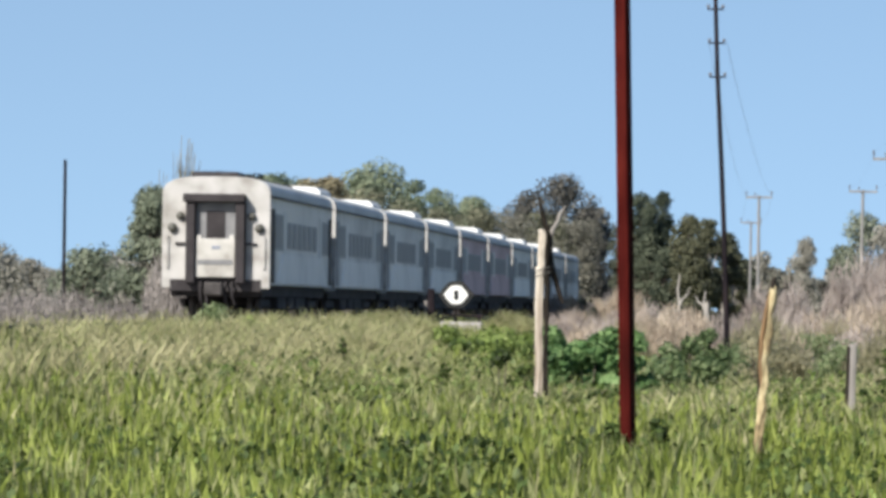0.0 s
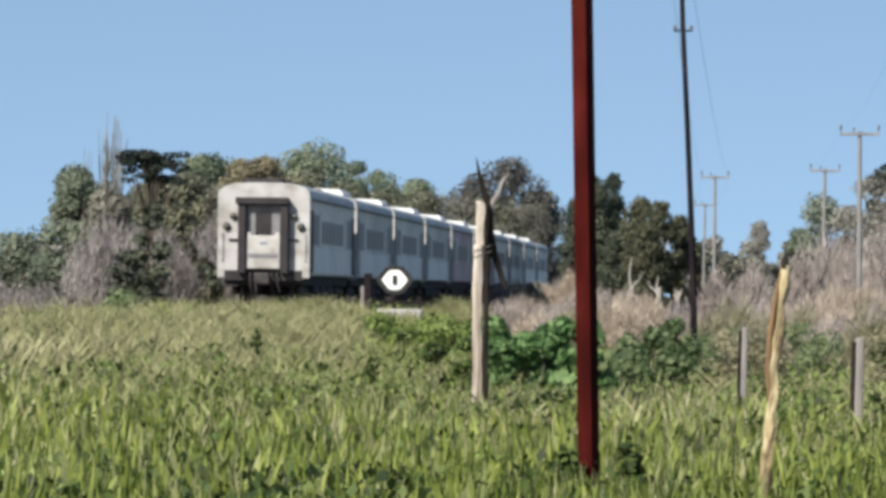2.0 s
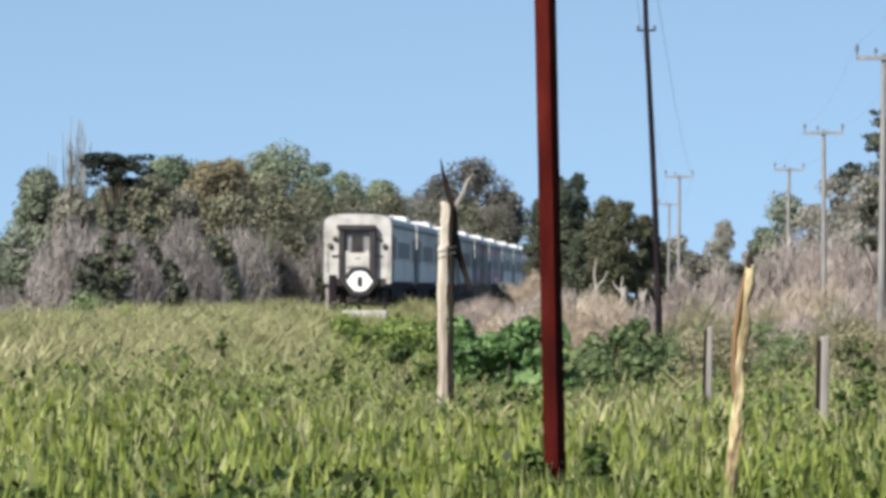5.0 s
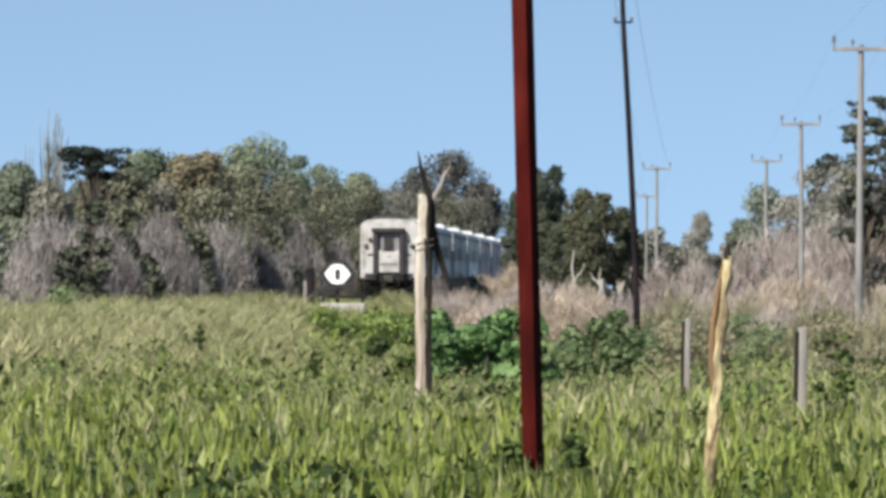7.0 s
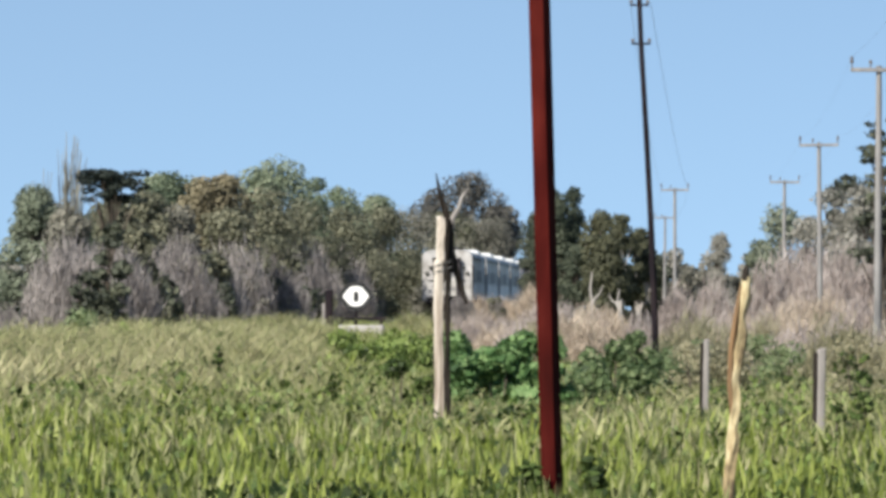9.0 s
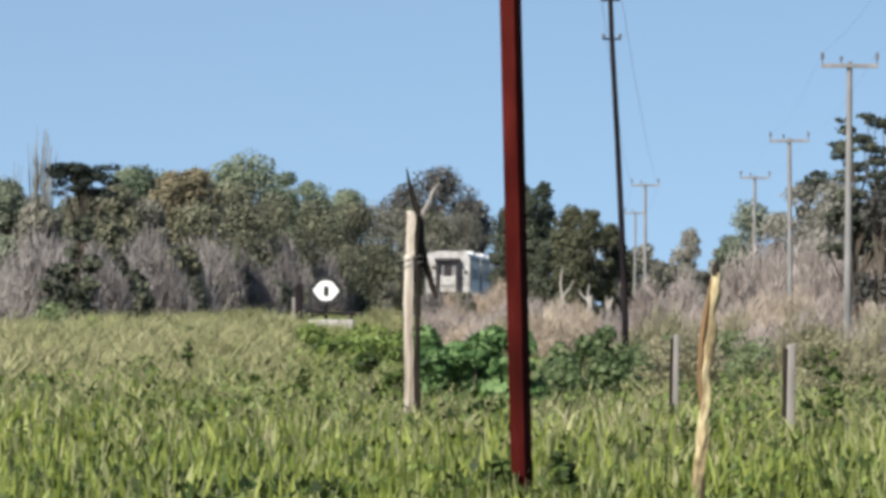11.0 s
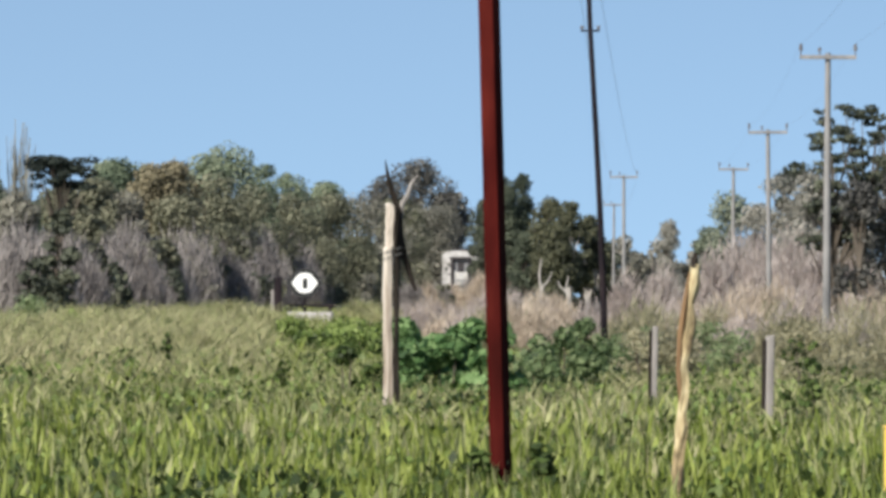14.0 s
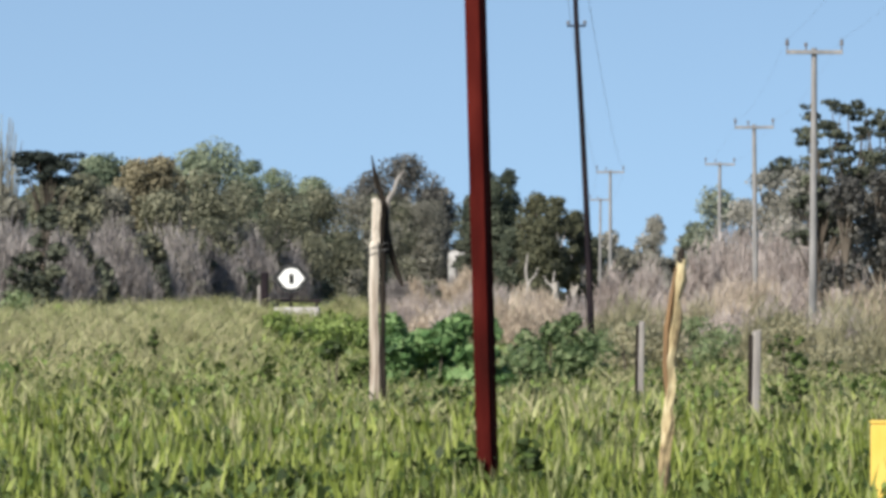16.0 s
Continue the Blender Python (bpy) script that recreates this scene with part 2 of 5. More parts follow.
TILE = surface("roof_tile", [(0.30, 0.20, 0.17), (0.42, 0.32, 0.28)], 1.0, 0.9)
GLASS = bpy.data.materials.new("dark_window_glass")
GLASS.use_nodes = True
GLASS.node_tree.nodes["Principled BSDF"].inputs["Base Color"].default_value = (0.27, 0.265, 0.26, 1)
GLASS.node_tree.nodes["Principled BSDF"].inputs["Roughness"].default_value = 0.5
GLASS.node_tree.nodes["Principled BSDF"].inputs["Specular IOR Level"].default_value = 0.06


# ---- shaping helpers ----
def mesh_from(bm, name, material, smooth=False):
    me = bpy.data.meshes.new(name)
    bm.to_mesh(me)
    bm.free()
    me.materials.append(material)
    if smooth:
        me.polygons.foreach_set("use_smooth", [True] * len(me.polygons))
    return me


def part(name, bm, material, parent=None, label="", smooth=False):
    ob = new(name, bm if isinstance(bm, bpy.types.Mesh) else mesh_from(bm, name, material, smooth))
    ob.parent = parent
    if label:
        tagged(ob, label)
    return ob


def box(bm, x0, x1, y0, y1, z0, z1, bevel=0.0, turn=None):
    m = Matrix.Translation(((x0 + x1) / 2, (y0 + y1) / 2, (z0 + z1) / 2)) @ Matrix.Diagonal((x1 - x0, y1 - y0, z1 - z0, 1))
    made = bmesh.ops.create_cube(bm, size=1, matrix=turn @ m if turn else m)["verts"]
    if bevel:
        edges = list({e for v in made for e in v.link_edges})
        bmesh.ops.bevel(bm, geom=edges, offset=bevel, segments=2, affect="EDGES", profile=0.5)
    return bm


def block(x0, x1, y0, y1, z0, z1, bevel=0.0):
    return box(bmesh.new(), x0, x1, y0, y1, z0, z1, bevel)


def rod(bm, points, radii, sides=8, wobble=0.0, seed=0):
    """A tapered tube through points."""
    rng = random.Random(seed)
    rings = []
    pts = [Vector(p) for p in points]
    for i, p in enumerate(pts):
        way = (pts[min(i + 1, len(pts) - 1)] - pts[max(i - 1, 0)]).normalized()
        a = way.cross(Vector((0.3, 1, 0.1))).normalized()
        b = way.cross(a)
        r = radii[i] if isinstance(radii, (list, tuple)) else radii
        rings.append([bm.verts.new(p + (a * math.cos(k * math.tau / sides) + b * math.sin(k * math.tau / sides)) * r * (1 + wobble * rng.uniform(-1, 1))) for k in range(sides)])
    for lo, hi in zip(rings, rings[1:]):
        for k in range(sides):
            bm.faces.new((lo[k], lo[(k + 1) % sides], hi[(k + 1) % sides], hi[k]))
    bm.faces.new(rings[0])
    bm.faces.new(rings[-1])
    bmesh.ops.recalc_face_normals(bm, faces=bm.faces)
    return bm


def extrude_profile(profile, y0, y1):
    """A solid of the closed outline profile (x, z), from y0 to y1."""
    bm = bmesh.new()
    a = [bm.verts.new((x, y0, z)) for x, z in profile]
    b = [bm.verts.new((x, y1, z)) for x, z in profile]
    n = len(profile)
    for k in range(n):
        bm.faces.new((a[k], a[(k + 1) % n], b[(k + 1) % n], b[k]))
    bm.faces.new(a)
    bm.faces.new(b)
    bmesh.ops.recalc_face_normals(bm, faces=bm.faces)
    return bm


def raw_mesh(name, verts, quads, tris, material):
    """A mesh from arrays: verts (n, 3), quads (m, 4), tris (k, 3)."""
    me = bpy.data.meshes.new(name)
    me.vertices.add(len(verts))
    me.vertices.foreach_set("co", np.asarray(verts, np.float32).ravel())
    loops = np.concatenate([quads.ravel(), tris.ravel()]).astype(np.int32)
    me.loops.add(len(loops))
    me.loops.foreach_set("vertex_index", loops)
    starts = np.concatenate([np.arange(len(quads)) * 4, len(quads) * 4 + np.arange(len(tris)) * 3]).astype(np.int32)
    me.polygons.add(len(starts))
    me.polygons.foreach_set("loop_start", starts)
    me.update(calc_edges=True)
    me.materials.append(material)
    return me


def blades(base, height, width, lean, rng, bend=0.5):
    """Grass blades: base (n, 3); arrays of height, width and lean. A quad and a tip each."""
    n = len(base)
    turn, to = rng.uniform(0, math.tau, n), rng.uniform(0, math.tau, n)
    side = np.stack([np.cos(turn), np.sin(turn), np.zeros(n)], 1) * (width / 2)[:, None]
    out = np.stack([np.cos(to), np.sin(to), np.zeros(n)], 1) * (lean * height)[:, None]
    up = np.zeros((n, 3))
    up[:, 2] = height
    mid = base + up * 0.55 + out * (0.55 - bend * 0.3)
    tip = base + up * 1.0 + out
    v = np.stack([base - side * 0.8, base + side * 0.8, mid - side, mid + side, tip], 1).reshape(-1, 3)
    k = np.arange(n)[:, None] * 5
    return v, k + np.array([[0, 1, 3, 2]]), k + np.array([[2, 3, 4]])


def slivers(base, height, width, lean, rng):
    """Far blades and twigs: one slim triangle each."""
    n = len(base)
    turn, to = rng.uniform(0, math.tau, n), rng.uniform(0, math.tau, n)
    side = np.stack([np.cos(turn), np.sin(turn), np.zeros(n)], 1) * (width * 0.72)[:, None]
    tip = base + np.stack([np.cos(to) * lean * height, np.sin(to) * lean * height, height], 1)
    v = np.stack([base - side, base + side, tip], 1).reshape(-1, 3)
    return v, np.zeros((0, 4), int), np.arange(n)[:, None] * 3 + np.array([[0, 1, 2]])


def tufts(xy, per, spread, rng):
    """Points round tuft centres xy (n, 2)."""
    c = np.repeat(xy, per, 0)
    return c + rng.normal(0, spread, c.shape)


def smooth_step(a, b, x):
    t = np.clip((x - a) / (b - a), 0, 1)
    return t * t * (3 - 2 * t)


TRACK_X = -16.1
RAIL_TOP = 1.15


def ground_height(x, y):
    """The field, rising to the low railway bank and falling behind it."""
    bank = 0.60 * smooth_step(5.0, 12.5, -x) - 0.5 * smooth_step(19.5, 23.0, -x)
    far = 1 - smooth_step(600, 900, y)
    near = smooth_step(10, 60, y)
    return bank * far * near + 0.05 * np.sin(x * 0.9 + y * 0.13) * np.cos(y * 0.31) * smooth_step(5, 20, y)


# ---- ground, track bed and rails ----
def build_ground():
    xs = np.concatenate([[-3000, -1200, -500, -200, -100, -60], np.arange(-40, 30.1, 0.5), [45, 80, 200, 500, 1200, 3000]])
    ys = np.concatenate([[-400, -150, -60, -20], np.arange(0, 300, 2.0), np.arange(300, 900, 20), [1000, 1300, 2000, 4000]])
    gx, gy = np.meshgrid(xs, ys)
    v = np.stack([gx, gy, ground_height(gx, gy)], 2).reshape(-1, 3)
    w = len(xs)
    i = (np.arange(len(ys) - 1)[:, None] * w + np.arange(w - 1)[None, :]).ravel()
    quads = np.stack([i, i + 1, i + w + 1, i + w], 1)
    me = raw_mesh("ground", v, quads, np.zeros((0, 3), int), SOIL)
    me.polygons.foreach_set("use_smooth", [True] * len(me.polygons))
    tagged(new("ground", me), "flat grassy field rising to a low railway bank", "ground", kind="structure")
    bm = extrude_profile([(-18.9, 0.35), (-17.7, 0.97), (-14.7, 0.97), (-13.5, 0.35)], 20, 1200)
    tagged(part("track_bed", bm, GRAVEL), "grey gravel track bed along the bank", "track bed", kind="structure")
    for side in (-0.838, 0.838):
        x = TRACK_X + side
        prof = [(x - 0.07, 0.98), (x + 0.07, 0.98), (x + 0.012, 1.02), (x + 0.012, 1.11), (x + 0.035, 1.12), (x + 0.035, RAIL_TOP),
                (x - 0.035, RAIL_TOP), (x - 0.035, 1.12), (x - 0.012, 1.11), (x - 0.012, 1.02)]
        tagged(part("rail", extrude_profile(prof, 20, 1200), STEEL), "long steel rail on the gravel track bed", "rail", "rails of the track", "structure")


build_ground()


# ---- the train ----
LONG, PITCH, WIDE = 23.9, 25.4, 3.05


def coach_outline(w, low, eave, crown, inset=0.0):
    """Half-round roofed section, right side going up and over."""
    h = w / 2 - inset
    pts = [(h, low), (h, eave)]
    for k in range(1, 10):
        a = math.pi / 2 * k / 10
        pts.append((h * math.cos(a) ** 0.55, eave + (crown - eave) * math.sin(a) ** 0.9))
    pts.append((0, crown))
    return pts + [(-x, z) for x, z in reversed(pts[:-1])]


def build_coach():
    """A passenger coach, its rear end at y = 0, its rails at z = 0."""
    coach = new("train_coach")
    h = WIDE / 2
    body = part("body", extrude_profile([(h, 2.02), (h, 3.60), (-h, 3.60), (-h, 2.02)], 0.12, LONG - 0.12), GREY_BODY, coach)
    part("lower_panel", extrude_profile([(h + 0.012, 1.06), (h + 0.012, 2.02), (-h - 0.012, 2.02), (-h - 0.012, 1.06)], 0.12, LONG - 0.12), GREY_LOW, coach, "lighter grey lower side panels")
    roof = coach_outline(WIDE + 0.04, 3.60, 3.66, 4.13)
    part("roof", extrude_profile(roof, 0.10, LONG - 0.10), ROOF_PAINT, coach, "pale rounded roof")
    part("gutter", box(block(h + 0.02, h + 0.06, 0.1, LONG - 0.1, 3.55, 3.60), -h - 0.06, -h - 0.02, 0.1, LONG - 0.1, 3.55, 3.60), RUBBER, coach)
    for y0, y1, side in ((0.0, 0.12, -1), (LONG - 0.12, LONG, 1)):
        # the ivory end wall is a ring round the gangway opening
        outer = coach_outline(WIDE + 0.02, 0.96, 3.62, 4.12)
        outer.insert(1, (WIDE / 2 + 0.01, 1.24))
        outer.insert(len(outer) - 1, (-WIDE / 2 - 0.01, 1.24))
        bm = bmesh.new()
        for yy in (y0, y1):
            ring_out = [bm.verts.new((x, yy, z)) for x, z in outer]
            inner = []
            for x, z in outer:
                inner.append(bm.verts.new((max(-0.86, min(0.86, x * 0.60)), yy, min(3.62, max(1.22, z - 0.35)) if z > 1.0 else 0.96)))
            if yy == y0:
                first = (ring_out, inner)
            n = len(outer)
            for k in range(n - 1):
                bm.faces.new((ring_out[k], ring_out[k + 1], inner[k + 1], inner[k]))
        for k in range(n - 1):
            bm.faces.new((first[0][k], first[0][k + 1], ring_out[k + 1], ring_out[k]))
            bm.faces.new((first[1][k], first[1][k + 1], inner[k + 1], inner[k]))
        bmesh.ops.remove_doubles(bm, verts=bm.verts, dist=0.001)
        for v in bm.verts:
            # the skirt is cut away between the corner posts
            if v.co.z < 1.0 and abs(v.co.x) < 1.0:
                v.co.x = math.copysign(1.17, v.co.x)
        bmesh.ops.recalc_face_normals(bm, faces=bm.faces)
        part("end_wall", bm, IVORY, coach, "weathered ivory end wall with cut-out corners")
        o = y0 if side < 0 else y1
        s = side
        fold = lambda a, b: (min(o + s * a, o + s * b), max(o + s * a, o + s * b))
        a, b = fold(-0.11, -0.03)
        part("end_backing", block(-1.2, 1.2, a, b, 1.2, 3.75), RUBBER, coach)
        bm = bmesh.new()
        a, b = fold(0.0, 0.34)
        box(bm, -0.84, -0.58, a, b, 1.10, 3.42, 0.03)
        box(bm, 0.58, 0.84, a, b, 1.10, 3.42, 0.03)
        part("gangway_bellows", bm, RUBBER, coach, "dark folded gangway surround")
        a, b = fold(0.0, 0.44)
        part("gangway_hood", block(-0.92, 0.84, a, b, 3.40, 3.63, 0.03), RUBBER, coach)
        a, b = fold(0.0, 0.10)
        door = part("gangway_door", block(-0.56, 0.56, a, b, 2.30, 3.40, 0.01), DOOR_GREY, coach, "grey end door with a dark pane")
        a2, b2 = fold(0.09, 0.115)
        part("pane", block(-0.27, 0.27, a2, b2, 2.36, 3.14, 0.005), RUBBER, door, "dark recessed door pane")
        a, b = fold(0.02, 0.22)
        gate = part("gangway_gate", block(-0.56, 0.56, a, b, 1.26, 2.36, 0.02), GATE_PAINT, coach, "pale lower gate across the gangway")
        a2, b2 = fold(0.20, 0.235)
        part("gate_strip", block(-0.50, 0.50, a2, b2, 1.62, 1.76, 0.005), DOOR_GREY, gate)
        part("gate_mark", block(-0.10, 0.14, a2, b2, 2.06, 2.16, 0.005), MARK_BLUE, gate, "small blue-grey painted mark")
        for sx in (-1, 1):
            a2, b2 = fold(0.10, 0.22)
            part("gate_hook", block(sx * 0.47 - 0.07, sx * 0.47 + 0.07, a2, b2, 2.30, 2.46, 0.02), GATE_PAINT, gate)
            for zz, xx, r in ((2.66, 1.24, 0.14), (3.00, 1.02, 0.12)):
                bm = bmesh.new()
                rod(bm, [(sx * xx, o + s * 0.0, zz), (sx * xx, o + s * 0.10, zz)], [r, r * 0.9], 14)
                part("tail_lamp", bm, LAMP_LENS, coach, "dull dark round lamp", True)
            a2, b2 = fold(0.0, 0.07)
            part("step_bracket", block(min(sx * 0.86, sx * 1.16), max(sx * 0.86, sx * 1.16), a2, b2, 2.18, 2.25, 0.01), RUBBER, coach)
            bm = bmesh.new()
            rod(bm, [(sx * 1.38, o + s * 0.02, 1.5), (sx * 1.38, o + s * 0.08, 1.55), (sx * 1.38, o + s * 0.08, 2.4), (sx * 1.38, o + s * 0.02, 2.45)], 0.018, 6)
            part("handrail", bm, IVORY, coach)
        bm = bmesh.new()
        a, b = fold(-0.5, 0.55)
        box(bm, -0.16, 0.16, a, b, 0.80, 1.10, 0.03)
        a, b = fold(0.3, 0.72)
        box(bm, -0.26, 0.26, a, b, 0.74, 1.12, 0.05)
        part("coupler", bm, STEEL, coach)
        a, b = fold(-0.3, 0.02)
        for hx, low in ((-0.42, 0.42), (-0.24, 0.30), (0.30, 0.36), (0.48, 0.5)):
            bm = rod(bmesh.new(), [(hx, o + s * 0.05, 1.15), (hx, o + s * 0.30, 0.95), (hx + 0.03, o + s * 0.34, low + 0.2), (hx + 0.10, o + s * 0.24, low)], 0.035, 6)
            part("brake_hose", bm, UNDER, coach)
        part("headstock", block(-1.30, 1.30, a, b, 0.86, 1.20, 0.02), UNDER, coach)
    # windows and doors, both sides
    for sx in (-1, 1):
        out = sx * (h + 0.004)
        spans = [(1.65, 4.55, 2.06, 3.12), (LONG - 4.3, LONG - 1.75, 2.06, 3.12)] + [(6.2 + k * 1.95, 7.6 + k * 1.95, 2.14, 2.92) for k in range(6)]
        for y0, y1, z0, z1 in spans:
            frame_x = sorted((out - sx * 0.03, out + sx * 0.020))
            win = part("window", block(*frame_x, y0, y1, z0, z1, 0.008), FRAME_GREY, coach)
            pane_x = sorted((out, out + sx * 0.026))
            part("pane", block(*pane_x, y0 + 0.06, y1 - 0.06, z0 + 0.06, z1 - 0.06), GLASS, win)
        for y in (0.42, LONG - 1.50):
            dx = sorted((out - sx * 0.03, out + sx * 0.034))
            entry = part("entry_door", block(*dx, y, y + 1.05, 1.12, 3.24, 0.01), RUBBER, coach, "dark grey entry door")
            dx = sorted((out, out + sx * 0.042))
            part("pane", block(*dx, y + 0.08, y + 0.97, 2.10, 3.16), RUBBER, entry, "dark entry door pane")
        for y in (4.75, LONG - 5.4):
            dx = sorted((out - sx * 0.03, out + sx * 0.030))
            part("side_door", block(*dx, y, y + 0.85, 1.10, 3.22, 0.01), GREY_LOW, coach)
    # raised lower side panel with sloping ends
    for sx in (-1, 1):
        bm = bmesh.new()
        for xx in (sx * (h + 0.012), sx * (h + 0.05)):
            ring = [bm.verts.new((xx, yy, zz)) for yy, zz in ((2.4, 1.12), (4.4, 1.96), (LONG - 4.4, 1.96), (LONG - 2.4, 1.12))]
            if xx == sx * (h + 0.012):
                inner = ring
        for k in range(4):
            bm.faces.new((inner[k], inner[(k + 1) % 4], ring[(k + 1) % 4], ring[k]))
        bm.faces.new(ring)
        bm.faces.new(inner)
        bmesh.ops.recalc_face_normals(bm, faces=bm.faces)
        part("side_panel", bm, PANEL, coach, "paler raised lower side panel")
    # underframe
    part("underframe", block(-1.30, 1.30, 0.25, LONG - 0.25, 0.72, 1.06, 0.03), UNDER, coach)
    for y0, y1 in ((6.6, 9.4), (10.2, 12.6), (13.2, 16.8)):
        part("equipment_box", block(-1.25, 1.25, y0, y1, 0.36, 0.74, 0.05), UNDER, coach)
    for y in (3.2, LONG - 3.2):
        bm = bmesh.new()
        for sx in (-1, 1):
            box(bm, sx * 1.08 - 0.07, sx * 1.08 + 0.07, y - 1.75, y + 1.75, 0.42, 0.66, 0.03)
        box(bm, -1.1, 1.1, y - 0.35, y + 0.35, 0.48, 0.74, 0.03)
        bogie = part("bogie", bm, UNDER, coach)
        for dy in (-1.2, 1.2):
            for sx in (-1, 1):
                bm = bmesh.new()
                x = sx * 0.838
                rod(bm, [(x - 0.065, y + dy, 0.46), (x + 0.065, y + dy, 0.46)], 0.455, 24)
                part("wheel", bm, STEEL, bogie)
    # roof units
    unit = [(0.95, 4.00), (0.95, 4.20), (0.80, 4.34), (0.0, 4.38), (-0.80, 4.34), (-0.95, 4.20), (-0.95, 4.00)]
    return coach, unit


def build_train():
    first, unit = build_coach()
    tagged(first, "ivory and grey passenger coach rolling on the rails", "train coach", "coaches of the train")
    coaches = [first] + [copy_thing(first, pose(0, 0, 0)) for _ in range(9)]
    cab = mesh_from(extrude_profile(unit, 0.9, 5.6), "roof_unit", UNIT_WHITE)
    for c in coaches[1:]:
        part("roof_unit", cab, UNIT_WHITE, c, "white rooftop cooling unit")
    # only the last coach's entry doors are that dark
    for c in coaches[1:]:
        for o in c.children_recursive:
            kind = o.name.split(".")[0]
            if kind == "entry_door" or (kind == "pane" and o.parent.name.split(".")[0] == "entry_door"):
                o.material_slots[0].link = "OBJECT"
                o.material_slots[0].material = DOOR_GREY if kind == "entry_door" else GLASS
                tagged(o, "grey entry door" if kind == "entry_door" else "dull entry door pane")
    for c in (coaches[4], coaches[5]):
        for o in c.children:
            if o.name.split(".")[0] in ("body", "lower_panel", "side_panel"):
                o.material_slots[0].link = "OBJECT"
                o.material_slots[0].material = MAROON_BODY
        tagged(c, "faded maroon-sided passenger coach rolling on the rails")
    # the last coach carries dark roof gear instead
    bm = box(bmesh.new(), -0.74, 0.62, 0.2, 2.6, 4.0, 4.27, 0.08)
    part("roof_hood", bm, RUBBER, first, "dark low hood on the roof")
    for k in range(7):
        bm = block(0.1 + 0.05 * (k % 3), 0.75, 3.4 + k * 2.2, 4.6 + k * 2.2, 3.98, 4.20 - 0.03 * (k % 2), 0.04)
        part("roof_vent", bm, RUBBER, first, "dark roof vent")
    tagged(first, "last ivory-ended passenger coach with dark roof gear")
    return coaches


COACHES = build_train()


# ---- posts and poles ----
def leaning(x, y, z0, z1, dx):
    """A matrix that puts upright geometry at x, y and leans its top by dx over its height."""
    m = Matrix.Identity(4)
    m[0][2] = dx / (z1 - z0)
    m.translation = (x, y, z0)
    return m


def build_red_post():
    post = tagged(new("steel_post"), "tall dark red painted steel beam post standing in grass", "post")
    bm = bmesh.new()
    box(bm, -0.052, 0.052, -0.068, 0.068, 0, 6.2, 0.006)
    bm.transform(leaning(-1.010, 41.5, 0, 6.2, -0.155) @ pose(0, 0, 0, 0, 0, -20))
    part("beam", bm, RED_STEEL, post)
    bm = bmesh.new()
    box(bm, -0.09, 0.085, -0.085, -0.06, 0.57, 0.64, 0.008)
    box(bm, -0.09, 0.085, 0.06, 0.085, 0.55, 0.62, 0.008)
    rod(bm, [(-0.12, -0.1, 0.60), (-0.12, 0.1, 0.60)], 0.02, 6)
    rod(bm, [(0.11, -0.1, 0.60), (0.13, 0.1, 0.50)], 0.02, 6)
    bm.transform(Matrix.Translation((-1.02, 41.5, -0.30)))
    part("clamp", bm, DARK_STEEL, post, "rusty bolted clamp near the base")


def build_thin_post():
    post = tagged(new("line_post"), "slender dark steel line post with small insulators", "utility pole")
    x, y = -0.775, 100.0
    bm = bmesh.new()
    rod(bm, [(x - 0.03, y, 0), (x - 0.065, y, 1.4), (x - 0.115, y, 2.8), (x - 0.185, y, 4.2), (x - 0.28, y, 5.9), (x - 0.36, y, 8.0)], [0.06, 0.056, 0.05, 0.046, 0.042, 0.038], 10)
    part("shaft", bm, DARK_STEEL, post)
    for z in (5.86, 6.47, 7.08):
        cx = x - 0.28 - (z - 5.9) * 0.04
        arm = part("crossarm", block(cx - 0.15, cx + 0.15, y - 0.02, y + 0.02, z - 0.015, z + 0.015, 0.005), DARK_STEEL, post)
        for s in (-1, 1):
            bm = bmesh.new()
            rod(bm, [(cx + s * 0.13, y, z), (cx + s * 0.13, y, z + 0.03), (cx + s * 0.13, y, z + 0.04), (cx + s * 0.13, y, z + 0.08)], [0.012, 0.012, 0.035, 0.02], 8)
            part("insulator", bm, CERAMIC, arm)


def utility_pole(height=7.0, arm=1.26):
    pole = new("utility_pole")
    bm = bmesh.new()
    rod(bm, [(0, 0, -0.3), (0, 0, height * 0.5), (0, 0, height)], [0.10, 0.082, 0.062], 10)
    part("shaft", bm, POLE_GREY, pole)
    bm = bmesh.new()
    box(bm, -arm / 2, arm / 2, -0.12, -0.05, height - 0.14, height - 0.05, 0.01)
    cross = part("crossarm", bm, POLE_GREY, pole)
    for s in (-0.96, -0.30, 0.96):
        bm = bmesh.new()
        x = s * arm / 2
        k = 1.0 if abs(s) > 0.5 else 0.6
        rod(bm, [(x, -0.09, height - 0.06), (x, -0.09, height + 0.05 * k), (x, -0.09, height + 0.06 * k), (x, -0.09, height + 0.2 * k)], [0.016, 0.016, 0.045, 0.03], 8)
        part("insulator", bm, CERAMIC, cross)
    return pole


